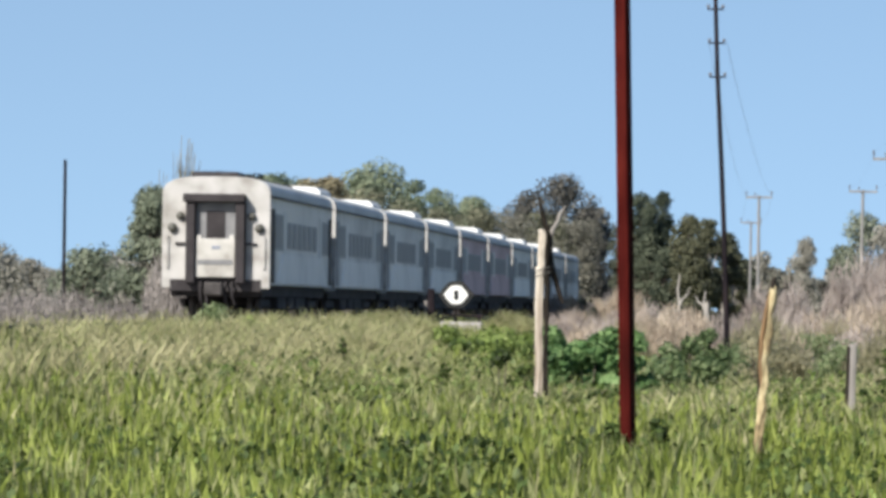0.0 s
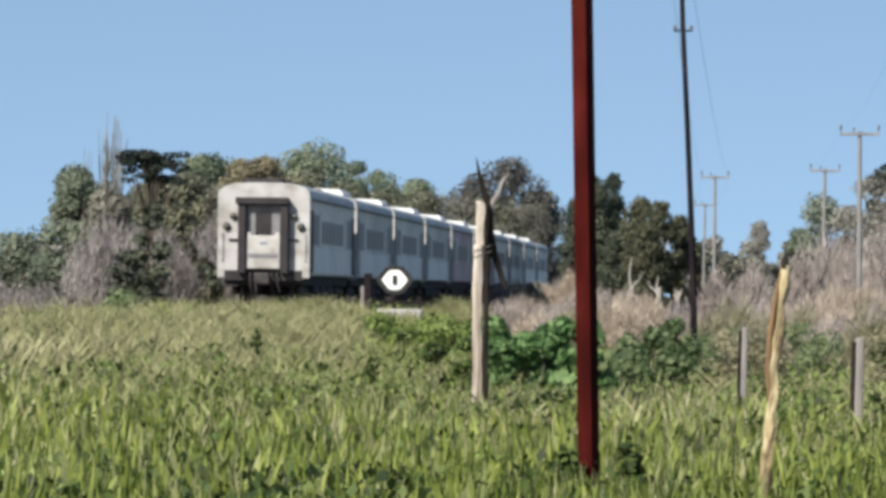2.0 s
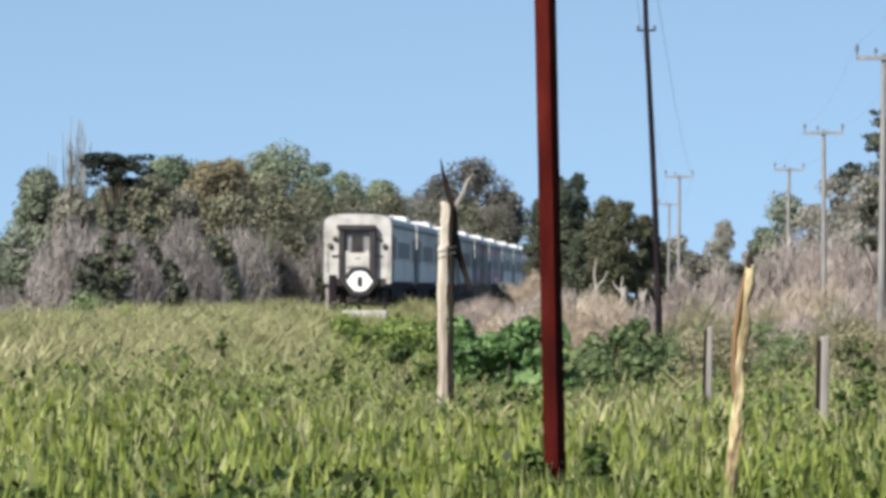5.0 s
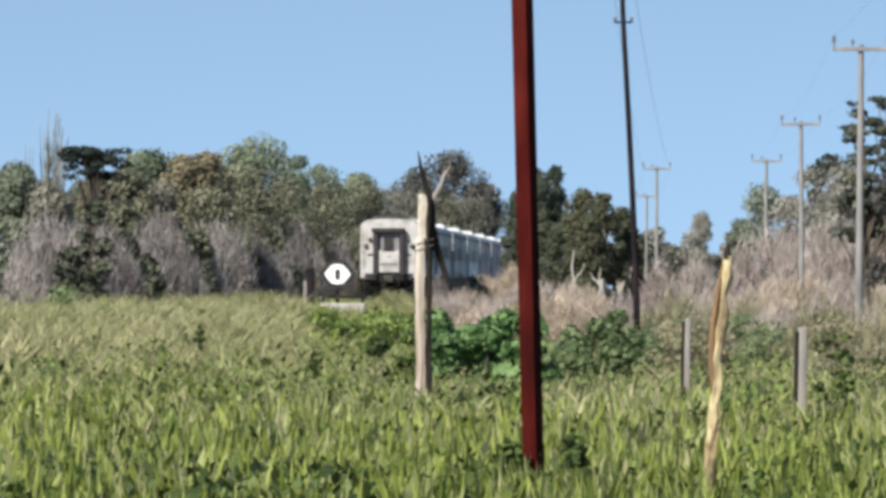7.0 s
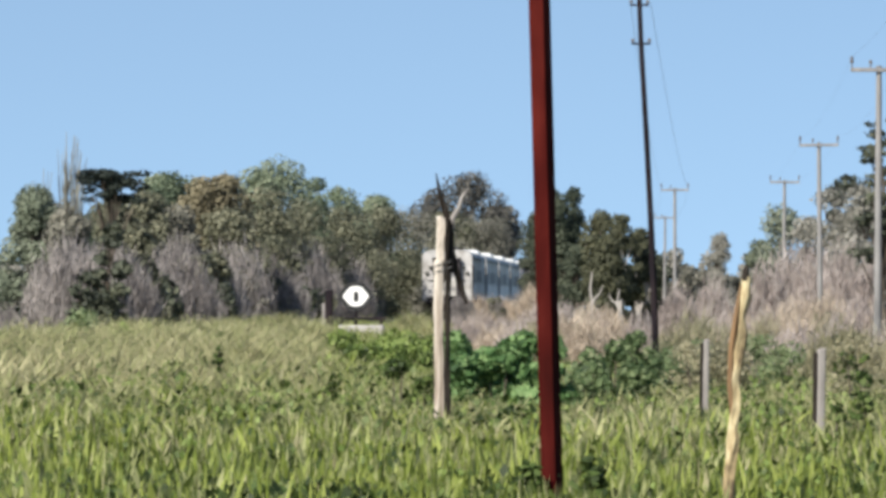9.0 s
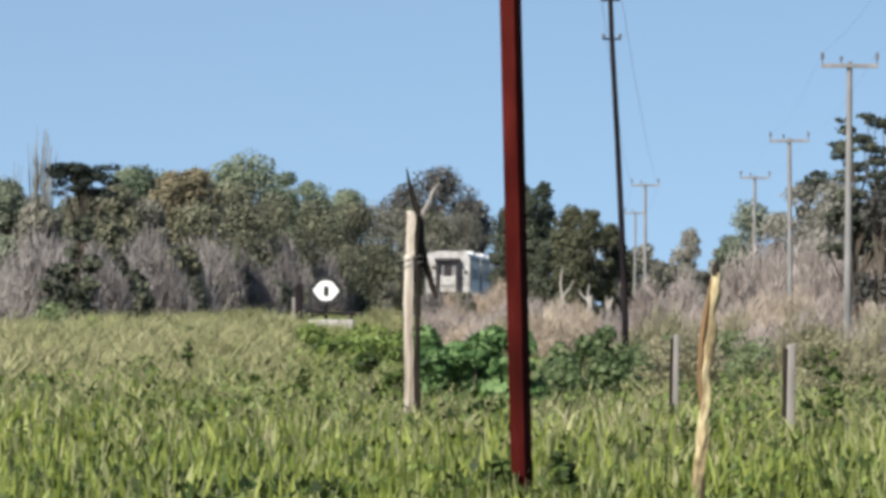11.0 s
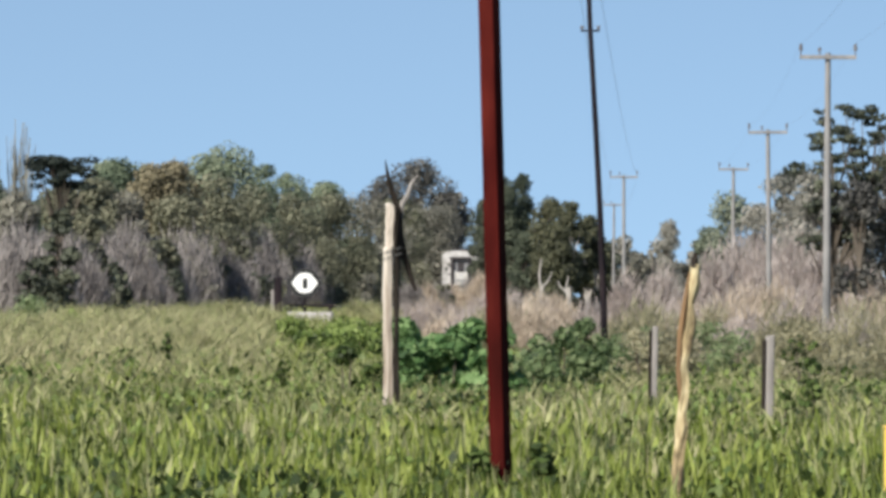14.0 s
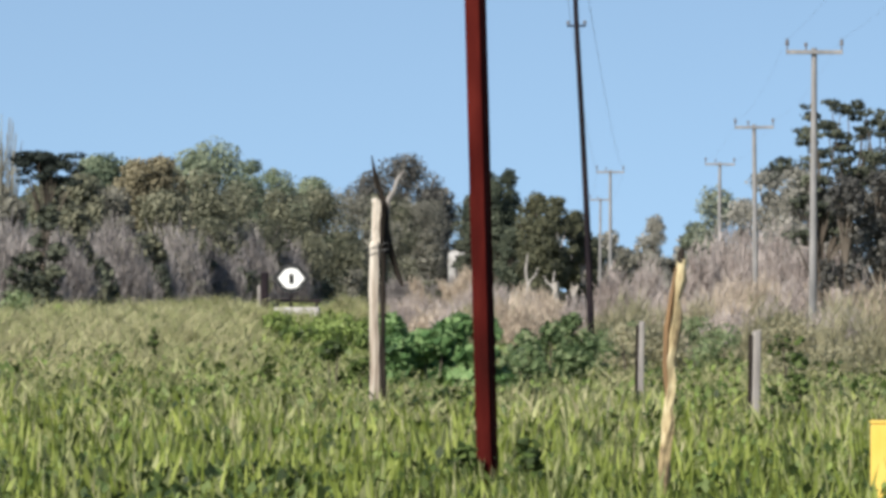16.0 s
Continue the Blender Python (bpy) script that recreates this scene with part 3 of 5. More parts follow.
def build_poles():
    first = utility_pole()
    tagged(first, "pale concrete utility pole with crossarm and insulators", "utility pole", "poles of the line")
    spots = [(3.75, 141.0, 0.06, 0.4), (3.61, 204.0, 0.0, -0.4), (3.17, 269.0, 0.09, 0.6)]
    spots += [(-1.51, 288.0, 0.12, 0.0), (-2.61, 376.0, 0.1, 0.5)]
    first.matrix_basis = pose(spots[0][0], spots[0][1], spots[0][2], 0, spots[0][3], 0)
    for x, y, z, lean in spots[1:]:
        copy_thing(first, pose(x, y, z, 0, lean, 0))
    runs = [((-0.90, 100, 6.5), (-0.90, 288, 7.1), 0.5), ((-1.22, 100, 6.5), (-2.12, 288, 7.1), 0.5),
            ((-0.90, 288, 7.1), (-2.0, 376, 7.1), 0.4), ((-2.12, 288, 7.1), (-3.2, 376, 7.1), 0.4)]
    for s in (-0.6, 0.6):
        runs += [((3.78 + s, 141, 7.25), (3.60 + s, 204, 7.17), 0.35), ((3.60 + s, 204, 7.17), (3.2 + s, 269, 7.2), 0.35),
                 ((4.0 + s, 60, 7.2), (3.78 + s, 141, 7.25), 0.4)]
    for a, b, sag in runs:
        a, b = Vector(a), Vector(b)
        pts = [a.lerp(b, k / 12) - Vector((0, 0, sag * 4 * (k / 12) * (1 - k / 12))) for k in range(13)]
        bm = rod(bmesh.new(), pts, 0.0036 if a.x < 0 else 0.0016, 5)
        tagged(part("overhead_wire", bm, WIRE), "thin slack overhead wire between the poles", "wire", "wires of the line")


def plank(x0, x1, y0, y1, z0, z1, seed, rough=0.012):
    """A split plank with uneven edges and a jagged top."""
    rng = random.Random(seed)
    bm = bmesh.new()
    rings = []
    for k in range(13):
        z = z0 + (z1 - z0) * k / 12
        bow = 0.005 * math.sin(k * 0.9 + seed)
        ring = []
        for cx, cy in ((x0, y0), ((x0 + x1) / 2, y0 - 0.012), (x1, y0), (x1, y1), ((x0 + x1) / 2, y1 + 0.01), (x0, y1)):
            up = rng.uniform(-0.05, 0.05) if k == 12 else 0
            ring.append(bm.verts.new((cx + bow + rng.uniform(-rough, rough), cy + rng.uniform(-rough, rough) * 0.5, z + up)))
        rings.append(ring)
    for lo, hi in zip(rings, rings[1:]):
        for k in range(6):
            bm.faces.new((lo[k], lo[(k + 1) % 6], hi[(k + 1) % 6], hi[k]))
    bm.faces.new(rings[0])
    bm.faces.new(rings[-1])
    bmesh.ops.recalc_face_normals(bm, faces=bm.faces)
    return bm


def build_wooden_post():
    post = tagged(new("wooden_post"), "split pale wooden fence post with a forked branch lashed on", "post")
    x, y = -3.07, 73.0
    part("lower_plank", plank(x - 0.088, x + 0.016, y - 0.05, y + 0.06, 0, 2.24, 3), CUT_WOOD, post)
    part("upper_plank", plank(x - 0.06, x + 0.03, y + 0.0, y + 0.08, 1.9, 2.74, 5, 0.008), CUT_WOOD, post)
    part("bark_side", plank(x + 0.036, x + 0.095, y - 0.05, y + 0.12, 0, 2.70, 8, 0.014), DARK_WOOD, post, "dark bark left along one side")
    bm = bmesh.new()
    rod(bm, [(x + 0.10, y + 0.05, 2.1), (x + 0.09, y + 0.05, 2.66), (x + 0.0, y + 0.04, 2.92), (x - 0.03, y + 0.03, 3.05), (x - 0.065, y + 0.03, 3.25)], [0.05, 0.045, 0.033, 0.026, 0.006], 7, 0.15, 1)
    part("dark_twig", bm, DARK_WOOD, post)
    bm = bmesh.new()
    rod(bm, [(x + 0.09, y + 0.05, 2.5), (x + 0.13, y + 0.05, 2.74), (x + 0.20, y + 0.06, 2.86), (x + 0.23, y + 0.05, 2.97), (x + 0.31, y + 0.05, 3.08)], [0.04, 0.032, 0.025, 0.022, 0.01], 7, 0.15, 2)
    rod(bm, [(x + 0.23, y + 0.05, 2.95), (x + 0.25, y + 0.06, 3.02), (x + 0.30, y + 0.06, 2.96)], [0.02, 0.015, 0.006], 6, 0.1, 4)
    part("pale_twig", bm, GREY_WOOD, post)
    bm = bmesh.new()
    rod(bm, [(x + 0.09, y + 0.08, 2.45), (x + 0.15, y + 0.10, 2.16), (x + 0.24, y + 0.12, 1.86), (x + 0.29, y + 0.12, 1.74)], [0.045, 0.036, 0.032, 0.02], 7, 0.15, 3)
    part("broken_limb", bm, DARK_WOOD, post)
    bm = bmesh.new()
    for z in (2.10, 2.17):
        rod(bm, [(x - 0.11, y - 0.075, z), (x + 0.12, y - 0.075, z + 0.07), (x + 0.12, y + 0.14, z + 0.04)], 0.005, 5)
    part("lashing", bm, WIRE, post)


def build_small_posts():
    pole = tagged(new("crooked_pole"), "crooked peeled yellowish branch pole stuck in grass", "pole")
    y = 40.0
    bm = bmesh.new()
    rod(bm, [(0.125, y, 0), (0.13, y, 0.5), (0.138, y, 0.68), (0.158, y, 0.87), (0.155, y, 0.93), (0.168, y, 1.06), (0.172, y, 1.12), (0.168, y, 1.24), (0.185, y, 1.36), (0.212, y, 1.52), (0.208, y, 1.64), (0.238, y, 1.76), (0.240, y, 1.89)],
        [0.042, 0.040, 0.036, 0.040, 0.029, 0.037, 0.029, 0.038, 0.032, 0.036, 0.029, 0.036, 0.024], 9, 0.28, 5)
    part("stem", bm, PEELED, pole)
    bm = bmesh.new()
    rod(bm, [(0.155, y - 0.01, 0.98), (0.138, y - 0.015, 1.2), (0.145, y - 0.015, 1.45), (0.178, y - 0.02, 1.66), (0.205, y - 0.01, 1.84)], [0.014, 0.022, 0.018, 0.016, 0.008], 6, 0.25, 6)
    part("broken_top", rod(bmesh.new(), [(0.238, y, 1.87), (0.236, y, 1.925), (0.246, y, 1.96)], [0.027, 0.022, 0.010], 8, 0.3, 11), DARK_WOOD, pole, "dark splintered top")
    part("side_shoot", bm, SHOOT, pole, "thin brown side shoot")
    for x, yy, top, w, turn in ((-0.05, 73.0, 1.38, 0.065, 8), (1.095, 63.0, 1.33, 0.080, 14)):
        bm = bmesh.new()
        box(bm, -w / 2, w / 2, -w / 2, w / 2, 0, top, 0.012)
        for v in bm.verts:
            if v.co.z > top * 0.8:
                v.co.z += v.co.x * 0.25
            v.co.x += v.co.z * 0.02
        bm.transform(pose(x, yy, float(ground_height(x, yy)) - 0.05, 0, 0, turn))
        post = tagged(new("fence_post"), "short grey weathered wooden fence post in tall grass", "post", "old fence posts")
        part("stake", bm, GREY_WOOD, post)
        bm = block(-w / 2 - 0.034, -w / 2 - 0.004, -w / 2, w / 2, 0, top * 0.97, 0.01)
        for v in bm.verts:
            v.co.x += v.co.z * 0.02
        bm.transform(pose(x, yy, float(ground_height(x, yy)) - 0.05, 0, 0, turn))
        part("bark_side", bm, DARK_WOOD, post, "dark bark left along one side")
    mark = tagged(new("marker_post"), "stout yellow painted marker post in grass", "marker post")
    part("stake", block(1.43, 1.60, 39.95, 40.10, 0, 0.85, 0.012), YELLOW, mark)
    part("cap", block(1.425, 1.605, 39.945, 40.105, 0.852, 0.872, 0.006), YELLOW, mark)


def build_sign():
    sign = tagged(new("railway_sign"), "white diamond railway sign with a black symbol", "sign")
    x, y, z = -11.13, 200.0, 2.06
    for name, k, yy, m in (("backing_plate", 1.28, y, SIGN_BLACK), ("face_plate", 0.88, y - 0.025, SIGN_WHITE)):
        outline = [(0.47, 0), (0.33, 0.19), (0.20, 0.33), (0.0, 0.365), (-0.20, 0.33), (-0.33, 0.19), (-0.47, 0), (-0.33, -0.19), (-0.20, -0.33), (0.0, -0.365), (0.20, -0.33), (0.33, -0.19)]
        bm = extrude_profile([(px * k, pz * k) for px, pz in outline], -0.012, 0.012)
        bm.transform(Matrix.Translation((x, yy, z)))
        part(name, bm, m, sign)
    bm = bmesh.new()
    box(bm, -0.07, 0.07, -0.01, 0.0, -0.16, 0.15, 0.03)
    bm.transform(Matrix.Translation((x, y - 0.04, z)))
    part("symbol", bm, SIGN_BLACK, sign)
    g = float(ground_height(x, y))
    part("sign_post", block(x - 0.05, x + 0.05, y + 0.015, y + 0.09, g - 0.1, z + 0.3, 0.01), DARK_STEEL, sign)
    slab = part("culvert_slab", block(x - 0.45, x + 0.95, y - 1.6, y - 0.9, 0.5, 1.15, 0.03), CONCRETE)
    tagged(slab, "low pale concrete culvert edge below the sign", "culvert")
    pipe = tagged(new("culvert_rail"), "dark low pipe rail above the concrete culvert", "rail")
    part("bar", rod(bmesh.new(), [(x - 0.5, y - 0.7, 1.36), (x + 0.95, y - 0.7, 1.34)], 0.05, 8), DARK_STEEL, pipe)
    for px in (x - 0.4, x + 0.85):
        part("leg", block(px - 0.04, px + 0.04, y - 0.74, y - 0.66, 0.4, 1.34, 0.006), DARK_STEEL, pipe)
    stub = tagged(new("track_stub_post"), "short dark timber stub with a pale face beside the sign", "post")
    part("stake", block(x - 1.00, x - 0.76, y + 0.4, y + 0.6, 0.4, 2.26, 0.02), DARK_STEEL, stub)
    part("pale_face", block(x - 1.10, x - 1.005, y + 0.42, y + 0.58, 0.4, 1.85, 0.02), GREY_WOOD, stub, "grey weathered plank nailed on")


build_red_post()
build_thin_post()
build_poles()
build_wooden_post()
build_small_posts()
build_sign()


# ---- trees and shrubs ----
def leaf_cloud(clumps, count, size, rng, droop=0.0):
    """Bent leaf sprays scattered in ellipsoid clumps (x, y, z, rx, ry, rz)."""
    clumps = np.array(clumps, float)
    vol = (clumps[:, 3] * clumps[:, 4] * clumps[:, 5]) ** 0.67
    pick = rng.choice(len(clumps), count, p=vol / vol.sum())
    way = rng.normal(0, 1, (count, 3))
    way /= np.linalg.norm(way, axis=1)[:, None]
    far = rng.uniform(0.35, 1.0, count) ** 0.5 * rng.uniform(0.85, 1.12, count)
    p = clumps[pick, :3] + way * far[:, None] * clumps[pick, 3:]
    n = way + rng.normal(0, 0.55, (count, 3))
    n[:, 2] += 0.25
    n /= np.linalg.norm(n, axis=1)[:, None]
    a = np.cross(n, rng.normal(0, 1, (count, 3)))
    a /= np.linalg.norm(a, axis=1)[:, None] + 1e-9
    b = np.cross(n, a)
    s = size * rng.uniform(0.5, 1.3, count)[:, None]
    v = np.stack([p - a * s * 0.6, p + b * s * 0.4 - n * s * 0.15, p + a * s * 0.6, p - b * s * 0.4 - n * s * 0.15], 1)
    v[:, :, 2] -= droop * size
    k = np.arange(count)[:, None] * 4
    return v.reshape(-1, 3), k + np.array([[0, 1, 2, 3]])


def crown_clumps(w, h, low, rng, n, shape="round"):
    """Clumps that fill a crown of half-width w from height low to h."""
    out = []
    for i in range(n):
        u = rng.uniform(0, 1)
        z = low + (h - low) * (0.06 + 0.90 * u)
        if shape == "cone":
            r = w * (1.02 - u) ** 0.8
        elif shape == "ragged":
            r = w * 1.3
        else:
            r = w * math.sqrt(max(0.05, 1 - (1.8 * u - 0.8) ** 2))
        a, q = rng.uniform(0, math.tau), math.sqrt(rng.uniform(0.0, 1)) * r * 0.75
        c = w * rng.uniform(0.26, 0.52) * (0.85 if shape == "cone" else 0.5 if shape == "ragged" else 1)
        out.append((q * math.cos(a), q * math.sin(a) * 0.8, min(z, h - c * 0.7), c, c, c * rng.uniform(0.7, 1.0)))
    if shape == "ragged":
        out = [(a, b, c, r * 1.7, r * 1.3, q * 0.75) for a, b, c, r, r2, q in out]
    return out


def tree(x, y, h, w, material, label, seed, low=0.15, n=16, leaves=4200, size=0.34, shape="round", bark=None, trunk_r=0.16):
    rng = np.random.default_rng(seed)
    t = tagged(new("tree"), label, "tree")
    z0 = float(ground_height(x, y)) - 0.1
    clumps = crown_clumps(w, h * 1.05, low * h, rng, n, shape)
    bm = bmesh.new()
    lean = rng.uniform(-0.05, 0.05) * h
    rod(bm, [(0, 0, 0), (lean * 0.3, 0, h * 0.3), (lean * 0.7, 0, h * 0.6), (lean, 0, h * 0.85)], [trunk_r, trunk_r * 0.8, trunk_r * 0.5, trunk_r * 0.15], 8, 0.08, seed)
    for c in clumps[: n * 2 // 3]:
        zb = c[2] * rng.uniform(0.35, 0.7)
        rod(bm, [(lean * zb / h, 0, zb), (c[0] * 0.5, c[1] * 0.5, (zb + c[2]) / 2), (c[0], c[1], c[2])], [trunk_r * 0.4, trunk_r * 0.28, trunk_r * 0.08], 5, 0.1, seed)
    bm.transform(Matrix.Translation((x, y, z0)))
    part("trunk", bm, bark or BARK, t)
    v, q = leaf_cloud(clumps, leaves * 2 // 3, size * 1.18, rng)
    v += np.array([x, y, z0])
    part("crown", raw_mesh("crown", v, q, np.zeros((0, 3), int), material), material, t)
    return t


def bare_shrub(x, y, h, w, material, label, seed, count=900, thick=0.05, name="bare_shrub", category="shrub", upright=0.8):
    """Leafless stems fanning from the base, with a haze of fine twigs."""
    rng = np.random.default_rng(seed)
    t = tagged(new(name), label, category)
    z0 = float(ground_height(x, y)) - 0.1
    for k in range(4):
        bm = bmesh.new()
        a, q = rng.uniform(0, math.tau), rng.uniform(0.1, 0.8) * w
        top = h * rng.uniform(0.6, 1.0)
        bx = rng.uniform(-0.3, 0.3) * w
        rod(bm, [(bx, 0, 0), (bx + q * math.cos(a) * 0.4, q * math.sin(a) * 0.4, top * 0.5), (bx * 0.5 + q * math.cos(a), q * math.sin(a), top)], [thick * 1.5, thick, thick * 0.2], 5, 0.1, seed + k)
        bm.transform(Matrix.Translation((x, y, z0)))
        part("stem", bm, material, t)
    r = np.sqrt(rng.uniform(0, 1, count))
    a = rng.uniform(0, math.tau, count)
    lowest = rng.uniform(0.0, 0.85, count)
    roof = np.sqrt(np.clip(1 - (r * 0.9) ** 2, 0.05, 1)) * rng.uniform(0.75, 1.08, count)
    base = np.stack([x + np.cos(a) * r * w, y + np.sin(a) * r * w * 0.7, z0 + lowest * h * roof], 1)
    length = h * rng.uniform(0.06, 0.17, count)
    vv, qq, tt = slivers(base, length, thick * rng.uniform(0.5, 1.4, count), rng.uniform(0.1, 1.2 - upright * 0.5, count), rng)
    part("crown", raw_mesh("crown", vv, qq, tt, material), material, t)
    return t


def leafy_shrub(x, y, h, w, material, label, seed, leaves=900, size=0.13, category="shrub", name="leafy_shrub"):
    rng = np.random.default_rng(seed)
    t = tagged(new(name), label, category)
    z0 = float(ground_height(x, y)) - 0.05
    clumps = crown_clumps(w, h, 0.05 * h, rng, 12)
    for c in clumps[:6]:
        bm = rod(bmesh.new(), [(0, 0, 0), (c[0] * 0.6, c[1] * 0.6, c[2] * 0.5), (c[0], c[1], c[2])], [0.02, 0.016, 0.006], 5, 0.1, seed)
        bm.transform(Matrix.Translation((x, y, z0)))
        part("stem", bm, BARK, t)
    v, q = leaf_cloud(clumps, leaves, size, rng)
    v += np.array([x, y, z0])
    part("foliage", raw_mesh("foliage", v, q, np.zeros((0, 3), int), material), material, t)


def build_trees():
    green, olive = "leafy green tree in the belt beyond the railway", "dull olive tree in the belt beyond the railway"
    # x, y, height, half-width
    ochre = "ochre-leaved tree standing out in the tree belt"
    rows = [
        (-25.3, 238, 5.9, 1.3, LEAF_FAR, green),
        (-23.9, 236, 5.1, 1.1, LEAF_GREY, olive),
        (-23.9, 250, 5.4, 1.3, LEAF_OLIVE, olive),
        (-23.3, 262, 6.2, 1.3, LEAF_OLIVE, olive),
        (-24.5, 290, 8.3, 1.7, LEAF_GREEN, green),
        (-25.5, 295, 7.6, 1.1, LEAF_GREEN, green),
        (-21.7, 286, 5.7, 1.7, LEAF_OLIVE, olive),
        (-24.6, 306, 6.4, 1.5, LEAF_OLIVE, olive),
        (-23.8, 300, 6.0, 1.9, LEAF_OLIVE, olive),
        (-22.8, 325, 7.5, 2.1, LEAF_OLIVE, olive),
        (-23.9, 355, 9.5, 2.3, LEAF_GREEN, green),
        (-25.1, 352, 9.4, 1.6, LEAF_GREEN, green),
        (-22.5, 362, 8.7, 1.3, LEAF_GREEN, green),
        (-22.4, 385, 8.6, 1.9, LEAF_GREEN, green),
        (-22.6, 430, 8.9, 1.8, LEAF_GREEN, green),
        (-22.2, 345, 7.1, 2.3, LEAF_OLIVE, olive),
        (-22.1, 380, 7.1, 2.5, LEAF_OLIVE, olive),
        (-21.8, 420, 7.8, 2.7, LEAF_OLIVE, olive),
        (-21.8, 470, 8.3, 2.9, LEAF_GREY, olive),
        (-21.8, 530, 9.2, 2.9, LEAF_OLIVE, olive),
        (-22.6, 640, 10.5, 3.4, LEAF_GREY, olive),
        (-23.8, 760, 11.1, 3.1, LEAF_OLIVE, olive),
        (-21.7, 312, 4.8, 1.7, LEAF_OLIVE, olive),
        (-21.5, 395, 4.9, 2.1, LEAF_OLIVE, olive),
        (-21.5, 455, 5.4, 2.0, LEAF_OLIVE, olive),
    ]
    for i, (x, y, h, w, m, label) in enumerate(rows):
        tree(x, y, h, w * 1.2, m, label, 100 + i, 0.02, 34, 15000, 0.14)
    tree(-22.1, 289, 7.35, 1.6, LEAF_OCHRE, ochre, 98, 0.52, 34, 10000, 0.14)
    tree(-22.9, 288, 7.2, 1.6, LEAF_OCHRE, ochre, 97, 0.52, 34, 10000, 0.14)
    back = [(-28.6, 275, 5.4, 1.2), (-27.8, 268, 5.9, 1.4), (-26.0, 265, 5.4, 1.4), (-25.4, 270, 6.1, 1.2), (-25.3, 285, 6.3, 1.5), (-27.1, 330, 8.1, 1.8), (-26.9, 350, 8.3, 1.9),
            (-27.2, 390, 9.6, 1.9), (-25.6, 410, 9.1, 2.0), (-24.9, 450, 8.8, 2.2), (-25.1, 520, 9.2, 2.6), (-24.0, 240, 4.2, 1.3), (-22.8, 248, 4.8, 1.3), (-23.3, 275, 5.9, 1.5)]
    for i, (x, y, h, w) in enumerate(back):
        tree(x, y, h, w * 1.2, (LEAF_OLIVE, LEAF_GREY, LEAF_GREEN)[i % 3], "muted olive tree deeper in the tree belt", 240 + i, 0.02, 32, 8000, 0.16)
    # broad dark trees beyond
    dark = "broad dark evergreen tree behind the tree belt"
    tree(-24.4, 650, 14.7, 4.4, LEAF_DUSK, dark, 140, 0.10, 40, 18000, 0.26)
    tree(-28.4, 655, 13.4, 3.6, LEAF_DUSK, dark, 141, 0.08, 38, 14000, 0.26)
    tree(-21.6, 660, 12.4, 3.4, LEAF_DUSK, dark, 142, 0.06, 38, 14000, 0.26)
    tree(-24.0, 640, 10.0, 4.0, LEAF_GREY, "grey-green tree in the tree belt", 143, 0.05, 36, 12000, 0.26)
    # dark flat-topped pine
    tree(-20.9, 222, 6.05, 1.15, LEAF_PINE, "dark flat-topped pine above the grey brush", 150, 0.84, 40, 4800, 0.11, "ragged", None, 0.10)
    # low olive bushes in front of the belt
    for i in range(18):
        rng = random.Random(460 + i)
        y = 215 + i * 17.5 + rng.uniform(-4, 4)
        tree(-20.4 - rng.uniform(0, 0.8), y, rng.uniform(1.6, 3.6) * (0.8 + y / 1200), rng.uniform(1.0, 1.7), rng.choice([LEAF_OLIVE, LEAF_OLIVE, LEAF_GREY, LEAF_DARK]), "low olive bush at the foot of the tree belt", 460 + i, 0.0, 22, 2600, 0.2, "round", None, 0.06)
    tree(-19.55, 206, 3.9, 0.8, LEAF_DARK, "dark olive bush inside the grey brush", 249, 0.0, 30, 2600, 0.18, "round", None, 0.06)
    # added dark bushes that stand in for shaded gaps low in the brush
    for i, (y, h, w) in enumerate(((204, 2.2, 0.7), (226, 1.9, 0.6), (236, 2.7, 0.7), (262, 2.3, 0.8), (290, 2.8, 0.8), (318, 2.2, 0.7))):
        tree(-20.15, y, h, w, LEAF_DARK, "dark low bush added as shaded gap at the brush foot", 750 + i, 0.0, 18, 1100, 0.16, "round", None, 0.05)
    tree(-20.3, 230, 3.0, 0.9, LEAF_OLIVE, "low olive bush at the foot of the tree belt", 248, 0.0, 26, 2200, 0.18, "round", None, 0.06)
    # tall bare poplar
    for px, top, seed in ((-26.65, 9.0, 151), (-26.2, 8.6, 153), (-27.6, 7.5, 152)):
        rng = random.Random(seed)
        pop = tagged(new("bare_tree"), "tall leafless poplar with upright branches", "tree")
        part("trunk", rod(bmesh.new(), [(px, 262, 0), (px, 262, top * 0.5), (px + 0.05, 262, top)], [0.06, 0.045, 0.012], 7), LEAF_GREY, pop)
        for k in range(26):
            z = top * rng.uniform(0.3, 0.8)
            tip = top * rng.uniform(0.72, 0.99)
            dx = rng.uniform(-0.5, 0.5) * (0.4 + 0.6 * (tip - z) / top / 0.5)
            bm = rod(bmesh.new(), [(px, 262, z), (px + dx * 0.7, 262 + rng.uniform(-0.3, 0.3), (z + tip) / 2), (px + dx, 262, tip)], [0.026, 0.022, 0.010], 5)
            part("branch", bm, LEAF_GREY, pop)
    # conifers that hide the train's way
    con = "dense dark conifer beside the railway"
    tree(-10.15, 402, 8.5, 1.45, CONIFER, con, 160, 0.0, 70, 14000, 0.15)
    tree(-8.52, 400, 9.0, 1.35, CONIFER, con, 161, 0.0, 80, 11000, 0.14, "cone")
    tree(-9.25, 398, 8.2, 1.2, CONIFER, con, 165, 0.0, 80, 11000, 0.14, "cone")
    tree(-9.09, 399, 7.0, 1.6, CONIFER, con, 162, 0.0, 60, 12000, 0.15)
    tree(-11.13, 404, 7.14, 1.23, LEAF_DARK, con, 163, 0.0, 50, 9000, 0.15)
    tree(-8.15, 396, 5.4, 1.2, CONIFER, con, 164, 0.0, 40, 7000, 0.15)
